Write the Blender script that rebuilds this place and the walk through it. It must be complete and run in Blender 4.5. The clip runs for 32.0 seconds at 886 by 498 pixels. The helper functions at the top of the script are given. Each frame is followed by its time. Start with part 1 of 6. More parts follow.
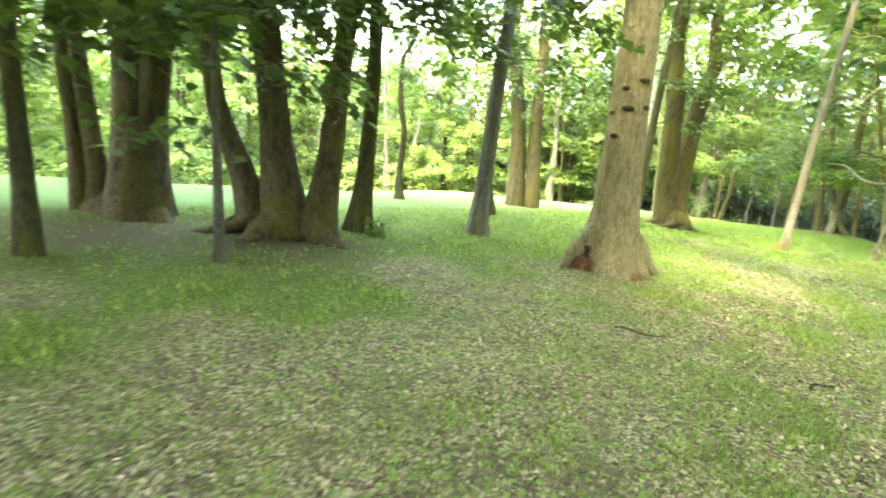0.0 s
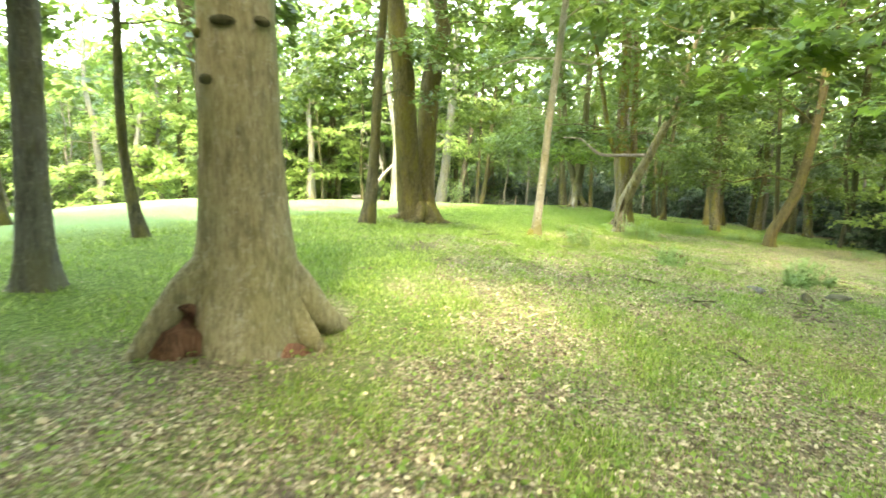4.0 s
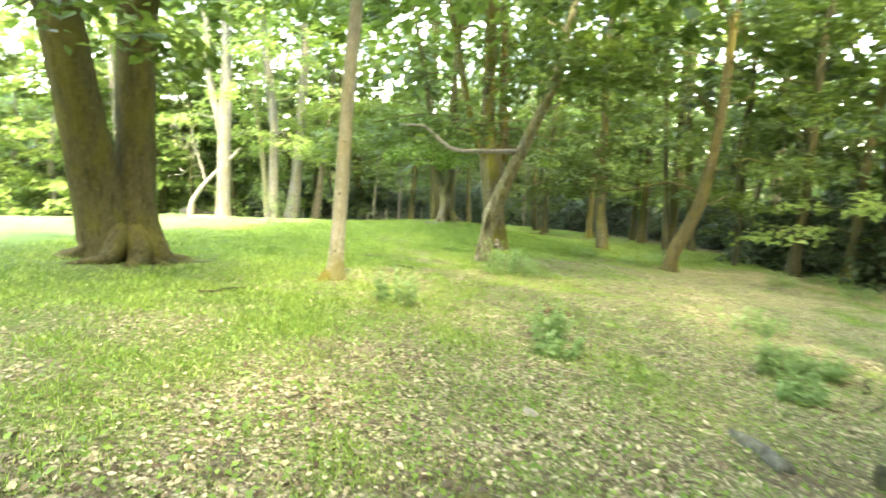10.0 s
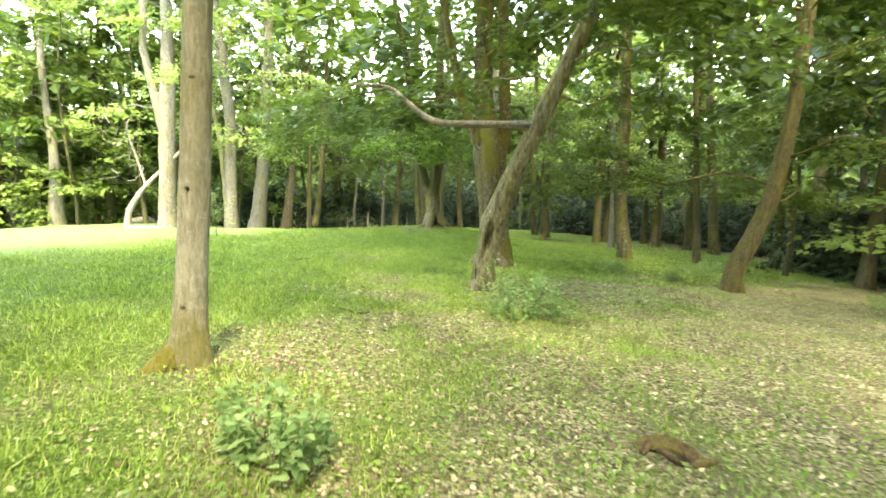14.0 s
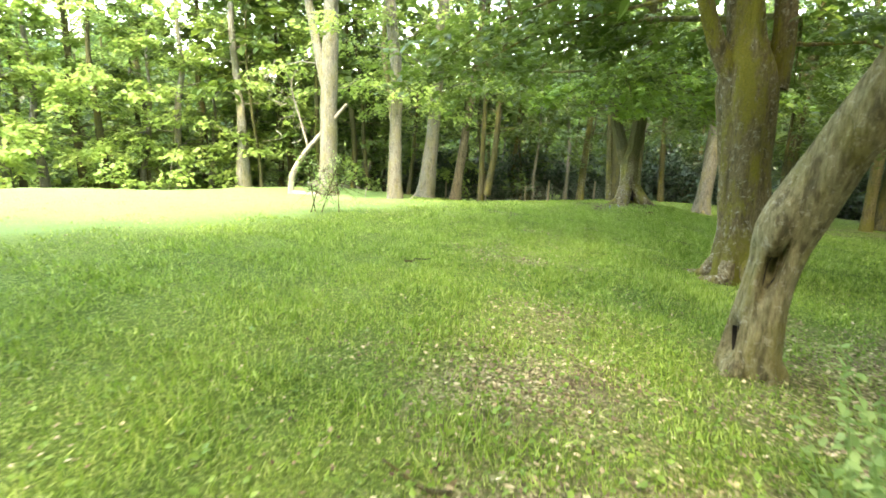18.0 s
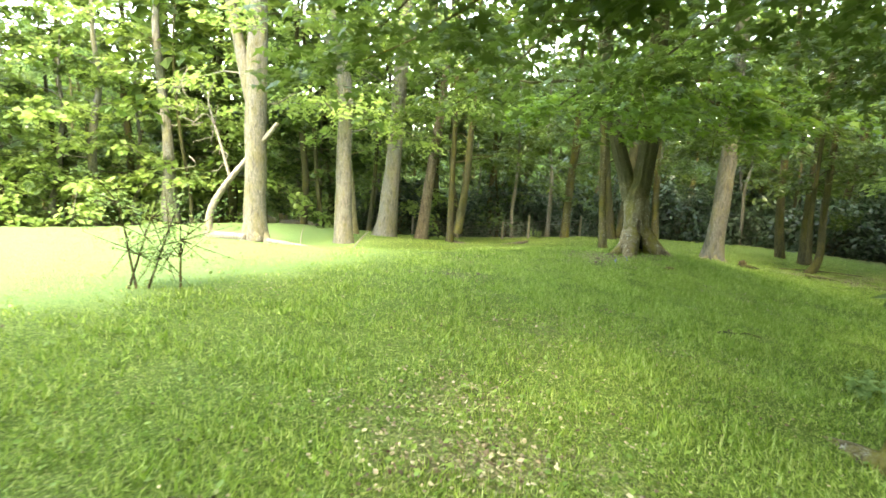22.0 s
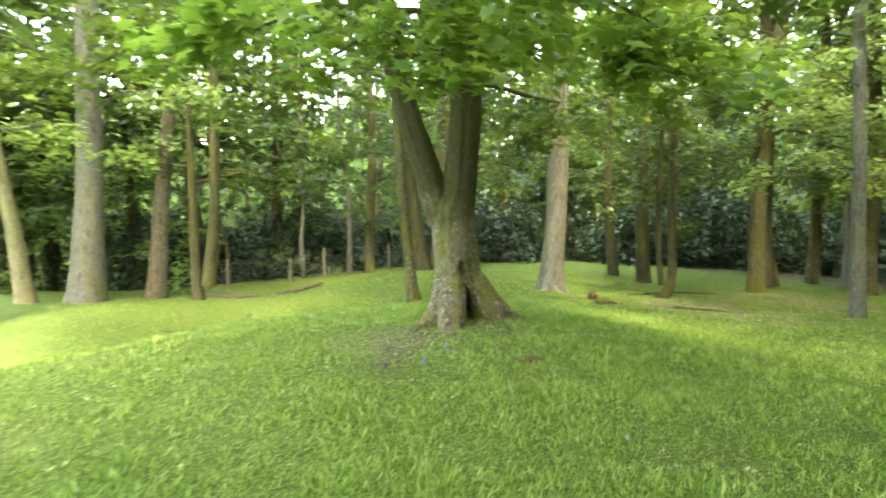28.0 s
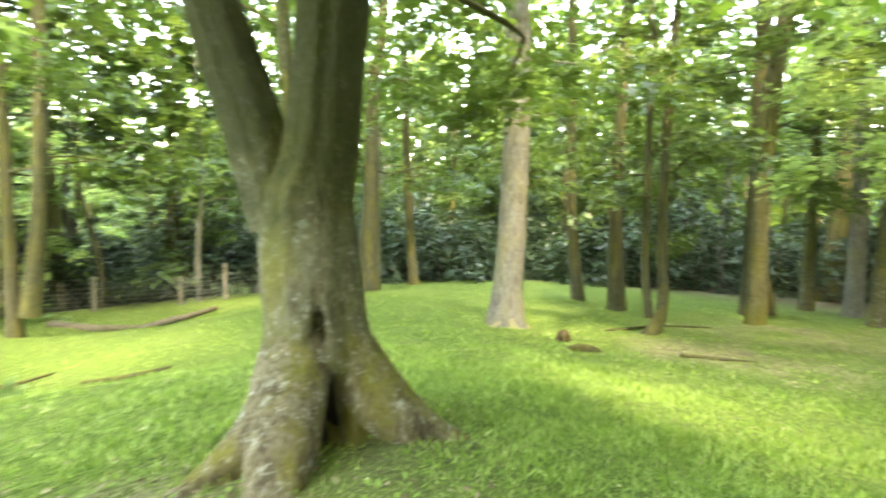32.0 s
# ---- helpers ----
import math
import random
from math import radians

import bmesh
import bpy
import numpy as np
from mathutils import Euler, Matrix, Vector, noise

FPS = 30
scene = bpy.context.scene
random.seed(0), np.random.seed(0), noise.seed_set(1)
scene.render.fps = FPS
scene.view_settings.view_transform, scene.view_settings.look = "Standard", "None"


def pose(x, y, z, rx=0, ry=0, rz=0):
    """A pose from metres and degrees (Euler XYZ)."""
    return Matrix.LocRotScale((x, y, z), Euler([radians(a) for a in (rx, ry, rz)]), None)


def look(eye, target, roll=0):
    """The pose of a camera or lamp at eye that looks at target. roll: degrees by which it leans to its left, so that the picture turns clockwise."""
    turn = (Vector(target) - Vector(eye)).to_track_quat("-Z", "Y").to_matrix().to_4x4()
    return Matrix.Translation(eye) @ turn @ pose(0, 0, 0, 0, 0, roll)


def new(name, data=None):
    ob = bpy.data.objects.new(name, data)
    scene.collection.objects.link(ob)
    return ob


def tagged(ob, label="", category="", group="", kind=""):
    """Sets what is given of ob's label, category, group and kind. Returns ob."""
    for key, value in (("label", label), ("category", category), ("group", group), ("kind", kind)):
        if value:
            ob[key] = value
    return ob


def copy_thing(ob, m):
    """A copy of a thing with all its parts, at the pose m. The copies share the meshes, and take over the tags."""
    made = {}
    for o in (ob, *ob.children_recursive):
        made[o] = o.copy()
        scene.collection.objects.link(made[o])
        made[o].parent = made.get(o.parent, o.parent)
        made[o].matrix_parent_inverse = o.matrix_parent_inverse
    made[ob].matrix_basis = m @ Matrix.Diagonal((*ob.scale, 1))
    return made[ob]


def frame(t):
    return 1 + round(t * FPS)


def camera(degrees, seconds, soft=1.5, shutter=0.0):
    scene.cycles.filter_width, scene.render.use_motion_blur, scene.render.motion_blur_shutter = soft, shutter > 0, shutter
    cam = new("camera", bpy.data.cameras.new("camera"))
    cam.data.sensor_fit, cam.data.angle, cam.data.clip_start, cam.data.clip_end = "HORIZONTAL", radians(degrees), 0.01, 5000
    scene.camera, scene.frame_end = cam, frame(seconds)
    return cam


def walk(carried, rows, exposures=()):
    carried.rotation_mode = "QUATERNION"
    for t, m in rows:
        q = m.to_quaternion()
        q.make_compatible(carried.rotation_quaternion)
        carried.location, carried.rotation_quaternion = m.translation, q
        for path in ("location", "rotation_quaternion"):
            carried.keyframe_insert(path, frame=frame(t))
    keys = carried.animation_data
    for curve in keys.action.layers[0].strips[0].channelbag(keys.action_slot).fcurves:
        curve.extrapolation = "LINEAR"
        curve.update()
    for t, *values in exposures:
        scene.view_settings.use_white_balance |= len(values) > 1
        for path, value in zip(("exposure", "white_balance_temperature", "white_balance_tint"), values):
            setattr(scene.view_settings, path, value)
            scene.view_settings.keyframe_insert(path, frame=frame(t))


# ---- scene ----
# The walk: seconds, place in metres, turn (Euler XYZ, degrees).
cam = camera(79.08, 32.0, soft=1.6, shutter=0.5)
EXPO = 5.27
LIGHTER = ((0, 0.26), (3, 0.1), (6, -0.1), (8, 0.04), (10, -0.03), (11, -0.32), (12, -0.48), (13, -0.46), (14, -0.3), (18, -0.48), (23, -0.52), (26.5, -0.36), (28, -0.14), (29, 0.0), (30, 0.14), (31, 0.32), (32, 0.4))
ROWS = [
    (0, 1.549, -0.098, 1.592, 79.08, -5.83, 3.91),
    (0.5, 1.748, 0.403, 1.604, 79.19, -4.90, -2.45),
    (1, 2.014, 0.889, 1.625, 81.26, -5.64, -10.94),
    (1.5, 2.294, 1.354, 1.639, 82.20, -6.20, -15.04),
    (2, 2.598, 1.764, 1.621, 79.91, -6.04, -15.57),
    (2.5, 2.852, 2.194, 1.618, 77.80, -4.05, -13.21),
    (4.5, 4.084, 4.040, 1.457, 81.41, -2.85, -23.09),
    (5, 4.464, 4.445, 1.423, 82.49, -3.79, -28.67),
    (5.5, 4.812, 4.854, 1.397, 83.63, -3.29, -34.65),
    (6, 5.137, 5.256, 1.379, 84.18, -3.35, -33.04),
    (6.5, 5.466, 5.658, 1.382, 84.31, -3.14, -37.18),
    (7, 5.793, 6.081, 1.392, 84.78, -1.83, -43.75),
    (7.5, 6.131, 6.452, 1.380, 84.71, -1.30, -36.08),
    (8, 6.518, 6.815, 1.366, 82.90, -2.07, -39.25),
    (8.5, 6.905, 7.187, 1.366, 82.75, -1.56, -41.18),
    (9, 7.299, 7.516, 1.354, 82.49, -2.11, -42.38),
    (9.5, 7.649, 7.916, 1.323, 81.87, -1.59, -39.77),
    (10, 7.986, 8.308, 1.278, 82.00, -2.91, -30.56),
    (10.5, 8.276, 8.750, 1.239, 80.27, -3.01, -24.81),
    (11, 8.526, 9.252, 1.217, 79.26, -0.60, -24.22),
    (11.5, 8.803, 9.721, 1.195, 80.91, -0.59, -19.33),
    (12, 9.083, 10.167, 1.170, 79.69, -1.45, -24.36),
    (12.5, 9.361, 10.619, 1.145, 78.80, -1.14, -25.52),
    (13, 9.694, 11.025, 1.112, 80.35, -0.63, -25.77),
    (13.5, 10.002, 11.428, 1.075, 83.03, -3.57, -34.68),
    (14, 10.313, 11.827, 1.037, 82.37, -1.92, -31.59),
    (14.5, 10.622, 12.226, 1.001, 82.46, -0.79, -30.71),
    (15, 10.898, 12.635, 0.969, 82.64, -2.46, -27.58),
    (15.5, 11.172, 13.087, 0.945, 82.42, -4.38, -19.19),
    (17.5, 12.118, 15.042, 0.907, 80.39, -2.37, -14.94),
    (18, 12.336, 15.550, 0.889, 78.13, -1.80, -11.93),
    (18.5, 12.553, 16.084, 0.896, 78.45, -1.24, -12.72),
    (19, 12.730, 16.644, 0.916, 81.09, -2.78, -15.47),
    (19.5, 12.933, 17.173, 0.921, 81.35, -2.73, -10.93),
    (20, 13.119, 17.689, 0.913, 81.57, -3.69, -12.30),
    (20.5, 13.329, 18.189, 0.911, 82.37, -2.67, -14.62),
    (21, 13.552, 18.656, 0.905, 82.40, -2.73, -13.99),
    (21.5, 13.735, 19.154, 0.885, 82.14, -2.70, -16.46),
    (22, 13.961, 19.628, 0.850, 81.32, -2.13, -14.06),
    (22.5, 14.208, 20.134, 0.828, 80.50, -1.40, -15.03),
    (23, 14.437, 20.642, 0.806, 82.02, -1.66, -19.87),
    (23.5, 14.694, 21.097, 0.773, 83.37, -0.89, -16.26),
    (24, 14.974, 21.574, 0.748, 82.97, -1.48, -20.20),
    (24.5, 15.275, 22.033, 0.738, 82.09, -1.57, -20.14),
    (26.5, 16.436, 23.866, 0.701, 82.21, -0.27, -13.45),
    (27, 16.771, 24.327, 0.681, 81.61, -0.13, -21.58),
    (27.5, 17.181, 24.700, 0.654, 84.10, -0.38, -25.04),
    (28, 17.566, 25.063, 0.636, 84.12, 0.79, -33.28),
    (28.5, 17.901, 25.414, 0.632, 84.45, 0.78, -36.06),
    (29, 18.219, 25.736, 0.614, 88.61, 0.87, -33.98),
    (29.5, 18.515, 26.123, 0.582, 87.14, 0.39, -37.66),
    (30, 18.826, 26.478, 0.538, 85.38, 0.82, -40.20),
    (30.5, 19.136, 26.837, 0.490, 85.57, 0.62, -37.68),
    (31, 19.463, 27.229, 0.440, 85.58, -0.29, -33.47),
    (31.5, 19.831, 27.595, 0.389, 85.18, -1.06, -29.66),
    (32, 20.205, 27.916, 0.352, 85.56, -0.18, -38.59),
]
walk(cam, [(t, pose(*row)) for t, *row in ROWS], exposures=[(t, EXPO + e, 9900, 6) for t, e in LIGHTER])

# ---- daylight ----
SUN_FROM = Vector((-0.45, -0.893, 0)).normalized()
SUN_HEIGHT = 57
world = bpy.data.worlds.new("sky")
scene.world = world
world.use_nodes = True
sky = world.node_tree.nodes.new("ShaderNodeTexSky")
sky.sky_type, sky.sun_disc = "NISHITA", False
sky.sun_elevation, sky.sun_rotation = radians(SUN_HEIGHT), radians(206.7)
world.node_tree.links.new(sky.outputs[0], world.node_tree.nodes["Background"].inputs[0])
world.node_tree.nodes["Background"].inputs[1].default_value = 0.15
sun = new("sun", bpy.data.lights.new("sun", "SUN"))
sun.data.energy, sun.data.angle, sun.data.color = 0.41, radians(9), (0.96, 0.975, 1.0)
high = SUN_FROM * math.cos(radians(SUN_HEIGHT)) + Vector((0, 0, math.sin(radians(SUN_HEIGHT))))
sun.matrix_world = look(high * 60, (0, 0, 0))

# ---- materials ----


class Nodes:
    """A small wrapper that adds and joins shader nodes."""

    def __init__(self, name):
        self.mat = bpy.data.materials.new(name)
        self.mat.use_nodes = True
        self.tree = self.mat.node_tree
        self.tree.nodes.clear()
        self.out = self.tree.nodes.new("ShaderNodeOutputMaterial")

    def add(self, kind, **inputs):
        node = self.tree.nodes.new("ShaderNode" + kind)
        for key, value in inputs.items():
            self.set(node.inputs[key.replace("_", " ")], value)
        return node

    def set(self, socket, value):
        if isinstance(value, bpy.types.NodeSocket):
            self.tree.links.new(value, socket)
        elif isinstance(value, tuple) and len(value) == 3 and socket.type == "RGBA":
            socket.default_value = (*value, 1)
        else:
            socket.default_value = value

    def noise(self, scale, detail=4.0, rough=0.6, where=None, stretch=None):
        where = where or self.add("TexCoord").outputs["Object"]
        if stretch:
            where = self.add("Mapping", Vector=where, Scale=stretch).outputs[0]
        return self.add("TexNoise", Vector=where, Scale=scale, Detail=detail, Roughness=rough).outputs[0]

    def ramp(self, fac, *stops):
        node = self.add("ValToRGB", Fac=fac)
        while len(node.color_ramp.elements) < len(stops):
            node.color_ramp.elements.new(0.5)
        for el, (pos, col) in zip(node.color_ramp.elements, stops):
            el.position = pos
            el.color = (*col, 1) if isinstance(col, tuple) else (col, col, col, 1)
        return node.outputs[0]

    def mix(self, fac, a, b, blend="MIX"):
        node = self.add("MixRGB", Fac=fac, Color1=a, Color2=b)
        node.blend_type = blend
        return node.outputs[0]

    def math(self, op, a, b=0.0):
        node = self.tree.nodes.new("ShaderNodeMath")
        node.operation = op
        self.set(node.inputs[0], a)
        self.set(node.inputs[1], b)
        return node.outputs[0]

    def attr(self, name):
        node = self.tree.nodes.new("ShaderNodeAttribute")
        node.attribute_name = name
        return node.outputs["Fac"]

    def finish(self, shader):
        self.tree.links.new(shader, self.out.inputs[0])
        return self.mat

    def surface(self, colour, rough=0.9, bump=None, depth=0.02, spec=0.3):
        inputs = {"Base_Color": colour, "Roughness": rough, "Specular_IOR_Level": spec}
        if bump is not None:
            inputs["Normal"] = self.add("Bump", Height=bump, Distance=depth, Strength=0.9).outputs[0]
        return self.add("BsdfPrincipled", **inputs).outputs[0]


def bark(name, dark, mid, light, moss=0.0, lichen=0.0, grain=(1, 1, 0.25), rings=0.0, rifts=0.75, algae=0.0, foot=0.0):
    """Tree bark: upright fissures, blotches, patches of moss and pale lichen spots. algae: a green film that grows higher up the stem; foot: moss on the lowest part."""
    n = Nodes(name)
    fine = n.noise(38, 6, 0.7, stretch=grain)
    broad = n.noise(3.2, 3, 0.6)
    colour = n.ramp(fine, (0.28, dark), (0.5, mid), (0.74, light))
    colour = n.mix(n.ramp(broad, (0.4, 0.0), (0.7, 0.55)), colour, mid)
    rift = n.noise(13, 4, 0.65, stretch=(1, 1, 0.22))
    colour = n.mix(n.ramp(rift, (0.36, rifts), (0.5, 0.0)), colour, dark)
    if rings:
        band = n.noise(5.5, 2, 0.5, stretch=(0.15, 0.15, 2.2))
        colour = n.mix(n.math("MULTIPLY", n.ramp(band, (0.56, 0.0), (0.66, 1.0)), rings), colour, dark)
    if lichen:
        spots = n.noise(14, 5, 0.8)
        colour = n.mix(n.math("MULTIPLY", n.ramp(spots, (0.56, 0.0), (0.61, 1.0)), lichen), colour, (0.52, 0.5, 0.42))
    if moss:
        patch = n.noise(3.0, 5, 0.7, stretch=(1, 1, 0.4))
        tint = n.mix(n.noise(60, 3), (0.065, 0.066, 0.01), (0.29, 0.25, 0.035))
        colour = n.mix(n.math("MULTIPLY", n.ramp(patch, (0.47, 0.0), (0.6, 1.0)), moss), colour, tint)
    if algae or foot:
        split = n.add("SeparateXYZ", Vector=n.add("TexCoord").outputs["Object"])
        wavy = n.math("ADD", split.outputs[2], n.math("MULTIPLY", n.math("SUBTRACT", n.noise(2.4, 5, 0.7), 0.5), 2.2))
        film = n.mix(n.noise(22, 5, 0.7, stretch=(1, 1, 0.3)), (0.02, 0.022, 0.007), (0.075, 0.075, 0.027))
        colour = n.mix(n.math("MULTIPLY", n.ramp(n.math("MULTIPLY", wavy, 0.25), (0.22, 0.0), (0.42, 1.0)), algae), colour, film)
        low = n.math("ADD", split.outputs[2], n.math("MULTIPLY", n.math("SUBTRACT", n.noise(7, 6, 0.75), 0.5), 1.6))
        cushion = n.mix(n.noise(70, 4), (0.055, 0.055, 0.012), (0.235, 0.212, 0.038))
        colour = n.mix(n.math("MULTIPLY", n.ramp(low, (0.25, 1.0), (0.68, 0.0)), foot), colour, cushion)
    hollow = n.math("ADD", n.math("MULTIPLY", fine, 0.8), n.math("MULTIPLY", rift, 1.0))
    return n.finish(n.surface(colour, 0.92, hollow, 0.05, 0.15))


pale_bark = bark("pale_bark", (0.1, 0.082, 0.043), (0.285, 0.248, 0.14), (0.46, 0.415, 0.255), 0.25, 0.3, rifts=0.55)
young_bark = bark("young_bark", (0.13, 0.12, 0.082), (0.285, 0.265, 0.19), (0.43, 0.405, 0.31), 0.35, 0.3, rifts=0.35, algae=0.4, foot=0.6)
grey_bark = bark("grey_bark", (0.075, 0.071, 0.057), (0.17, 0.162, 0.132), (0.27, 0.258, 0.215), 0.3, 0.25)
dark_bark = bark("dark_bark", (0.030, 0.028, 0.016), (0.083, 0.077, 0.043), (0.149, 0.140, 0.080), 0.4, 0.1, algae=0.45)
brown_bark = bark("brown_bark", (0.034, 0.026, 0.015), (0.105, 0.08, 0.047), (0.2, 0.158, 0.1), 0.35, 0.15, algae=0.3)
mossy_bark = bark("mossy_bark", (0.04, 0.029, 0.014), (0.145, 0.112, 0.058), (0.27, 0.22, 0.128), 0.95, 0.42, (1, 1, 0.4), 0.0, 0.75, 0.2, 0.85)
moss_bark = bark("moss_bark", (0.034, 0.029, 0.014), (0.112, 0.101, 0.049), (0.213, 0.193, 0.103), 0.75, 0.45, (1, 1, 0.35), algae=0.5)
sycamore_bark = bark("sycamore_bark", (0.065, 0.052, 0.028), (0.205, 0.172, 0.1), (0.36, 0.315, 0.21), 0.65, 0.65, (1, 1, 0.4), 0.0, 0.5, 0.85, 0.85)
olive_bark = bark("olive_bark", (0.042, 0.034, 0.013), (0.108, 0.090, 0.039), (0.170, 0.145, 0.065), 0.45, 0.1, algae=0.15)
gnarl_bark = bark("gnarl_bark", (0.052, 0.045, 0.024), (0.204, 0.178, 0.097), (0.370, 0.335, 0.196), 0.4, 0.3, (1, 1, 0.2))
rough_bark = bark("rough_bark", (0.058, 0.052, 0.024), (0.159, 0.139, 0.068), (0.252, 0.224, 0.118), 0.45, 0.15, (1, 1, 0.5), 0.45, 0.75, 0.3, 0.75)
root_bark = bark("root_bark", (0.05, 0.037, 0.02), (0.19, 0.15, 0.085), (0.42, 0.36, 0.25), 0.8, 0.7, (1, 1, 0.5))
dead_bark = bark("dead_bark", (0.060, 0.050, 0.034), (0.150, 0.125, 0.084), (0.330, 0.280, 0.185), 0.05, 0.3, (1, 1, 0.08))
dead_wood = bark("dead_wood", (0.14, 0.125, 0.1), (0.26, 0.235, 0.195), (0.38, 0.35, 0.3), 0.1, 0.0, (0.3, 1, 1))
rotten_wood = bark("rotten_wood", (0.04, 0.025, 0.013), (0.125, 0.083, 0.044), (0.25, 0.175, 0.1), 0.35)
wound_wood = bark("wound_wood", (0.05, 0.024, 0.014), (0.19, 0.095, 0.055), (0.34, 0.19, 0.125), grain=(1, 1, 0.12))
post_wood = bark("post_wood", (0.17, 0.15, 0.11), (0.27, 0.24, 0.18), (0.36, 0.33, 0.26), 0.25, 0.1, (1, 1, 0.1))


def leaf_material(name, low, mid, high, glow, share=0.5, gloss=0.4):
    """Living leaves: each one its own shade, and light shining through the blade."""
    n = Nodes(name)
    each = n.add("NewGeometry").outputs["Random Per Island"]
    whole = n.add("ObjectInfo").outputs["Random"]
    tone = n.ramp(each, (0.0, low), (0.5, mid), (1.0, high))
    tone = n.mix(n.math("MULTIPLY", whole, 0.2), tone, high)
    front = n.add("BsdfPrincipled", Base_Color=tone, Roughness=gloss, Specular_IOR_Level=0.35).outputs[0]
    through_tone = n.mix(0.75, tone, glow)
    back = n.add("BsdfTranslucent", Color=through_tone).outputs[0]
    return n.finish(joined(n, share, front, back))


def joined(n, share, a, b):
    node = n.tree.nodes.new("ShaderNodeMixShader")
    node.inputs[0].default_value = share
    n.tree.links.new(a, node.inputs[1])
    n.tree.links.new(b, node.inputs[2])
    return node.outputs[0]


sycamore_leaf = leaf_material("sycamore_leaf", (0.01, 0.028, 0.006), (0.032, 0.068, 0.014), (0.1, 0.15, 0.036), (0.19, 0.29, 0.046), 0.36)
# Yellowish young leaf, lightened further: the sunlit look is in the colour.
young_lit_leaf = leaf_material("young_lit_leaf", (0.075, 0.14, 0.03), (0.145, 0.23, 0.058), (0.26, 0.345, 0.11), (0.42, 0.56, 0.15), 0.45)
evergreen_leaf = leaf_material("evergreen_leaf", (0.01, 0.026, 0.01), (0.024, 0.05, 0.019), (0.055, 0.094, 0.04), (0.06, 0.11, 0.028), 0.25, 0.36)
# Lit copy of the sycamore leaf: the boughs' brightness is put into the colour.
lit_bough_leaf = leaf_material("lit_bough_leaf", (0.04, 0.1, 0.015), (0.088, 0.165, 0.028), (0.165, 0.25, 0.05), (0.29, 0.46, 0.065), 0.46)
herb_leaf = leaf_material("herb_leaf", (0.09, 0.175, 0.052), (0.175, 0.285, 0.1), (0.32, 0.43, 0.18), (0.32, 0.47, 0.13), 0.42, 0.6)


def grass_material(name, low, mid, high, glow):
    """Grass blades: each one its own shade, darker and paler from tuft to tuft."""
    n = Nodes(name)
    each = n.add("NewGeometry").outputs["Random Per Island"]
    tone = n.ramp(each, (0.0, low), (0.5, mid), (1.0, high))
    tuft = n.ramp(n.noise(13, 3, 0.6), (0.36, 0.66), (0.64, 1.2))
    tone = n.mix(1.0, tone, tuft, "MULTIPLY")
    front = n.add("BsdfPrincipled", Base_Color=tone, Roughness=0.65, Specular_IOR_Level=0.15).outputs[0]
    back = n.add("BsdfTranslucent", Color=n.mix(0.6, tone, glow)).outputs[0]
    return n.finish(joined(n, 0.28, front, back))


seedling_leaf = leaf_material("seedling_leaf", (0.06, 0.13, 0.02), (0.12, 0.22, 0.035), (0.24, 0.35, 0.07), (0.3, 0.45, 0.07), 0.35, 0.5)
grass_blade = grass_material("grass_blade", (0.07, 0.14, 0.025), (0.215, 0.335, 0.055), (0.47, 0.55, 0.19), (0.38, 0.55, 0.085))
# Paler blades for the open meadow, with its sunlight in their colour.
sunlit_meadow_blade = grass_material("sunlit_meadow_blade", (0.14, 0.21, 0.05), (0.24, 0.34, 0.09), (0.38, 0.45, 0.17), (0.33, 0.46, 0.1))


def litter_material():
    n = Nodes("leaf_litter")
    each = n.add("NewGeometry").outputs["Random Per Island"]
    tone = n.ramp(each, (0.0, (0.075, 0.048, 0.027)), (0.35, (0.22, 0.165, 0.092)), (0.62, (0.42, 0.34, 0.2)), (0.88, (0.62, 0.53, 0.33)), (1.0, (0.48, 0.44, 0.2)))
    tone = n.mix(n.ramp(n.noise(70, 3), (0.4, 0.0), (0.7, 0.45)), tone, (0.2, 0.15, 0.105))
    tone = n.mix(n.ramp(n.noise(2.3, 5, 0.7), (0.55, 0.0), (0.68, 0.5)), tone, (0.17, 0.125, 0.085))
    return n.finish(n.surface(tone, 0.85, spec=0.2))


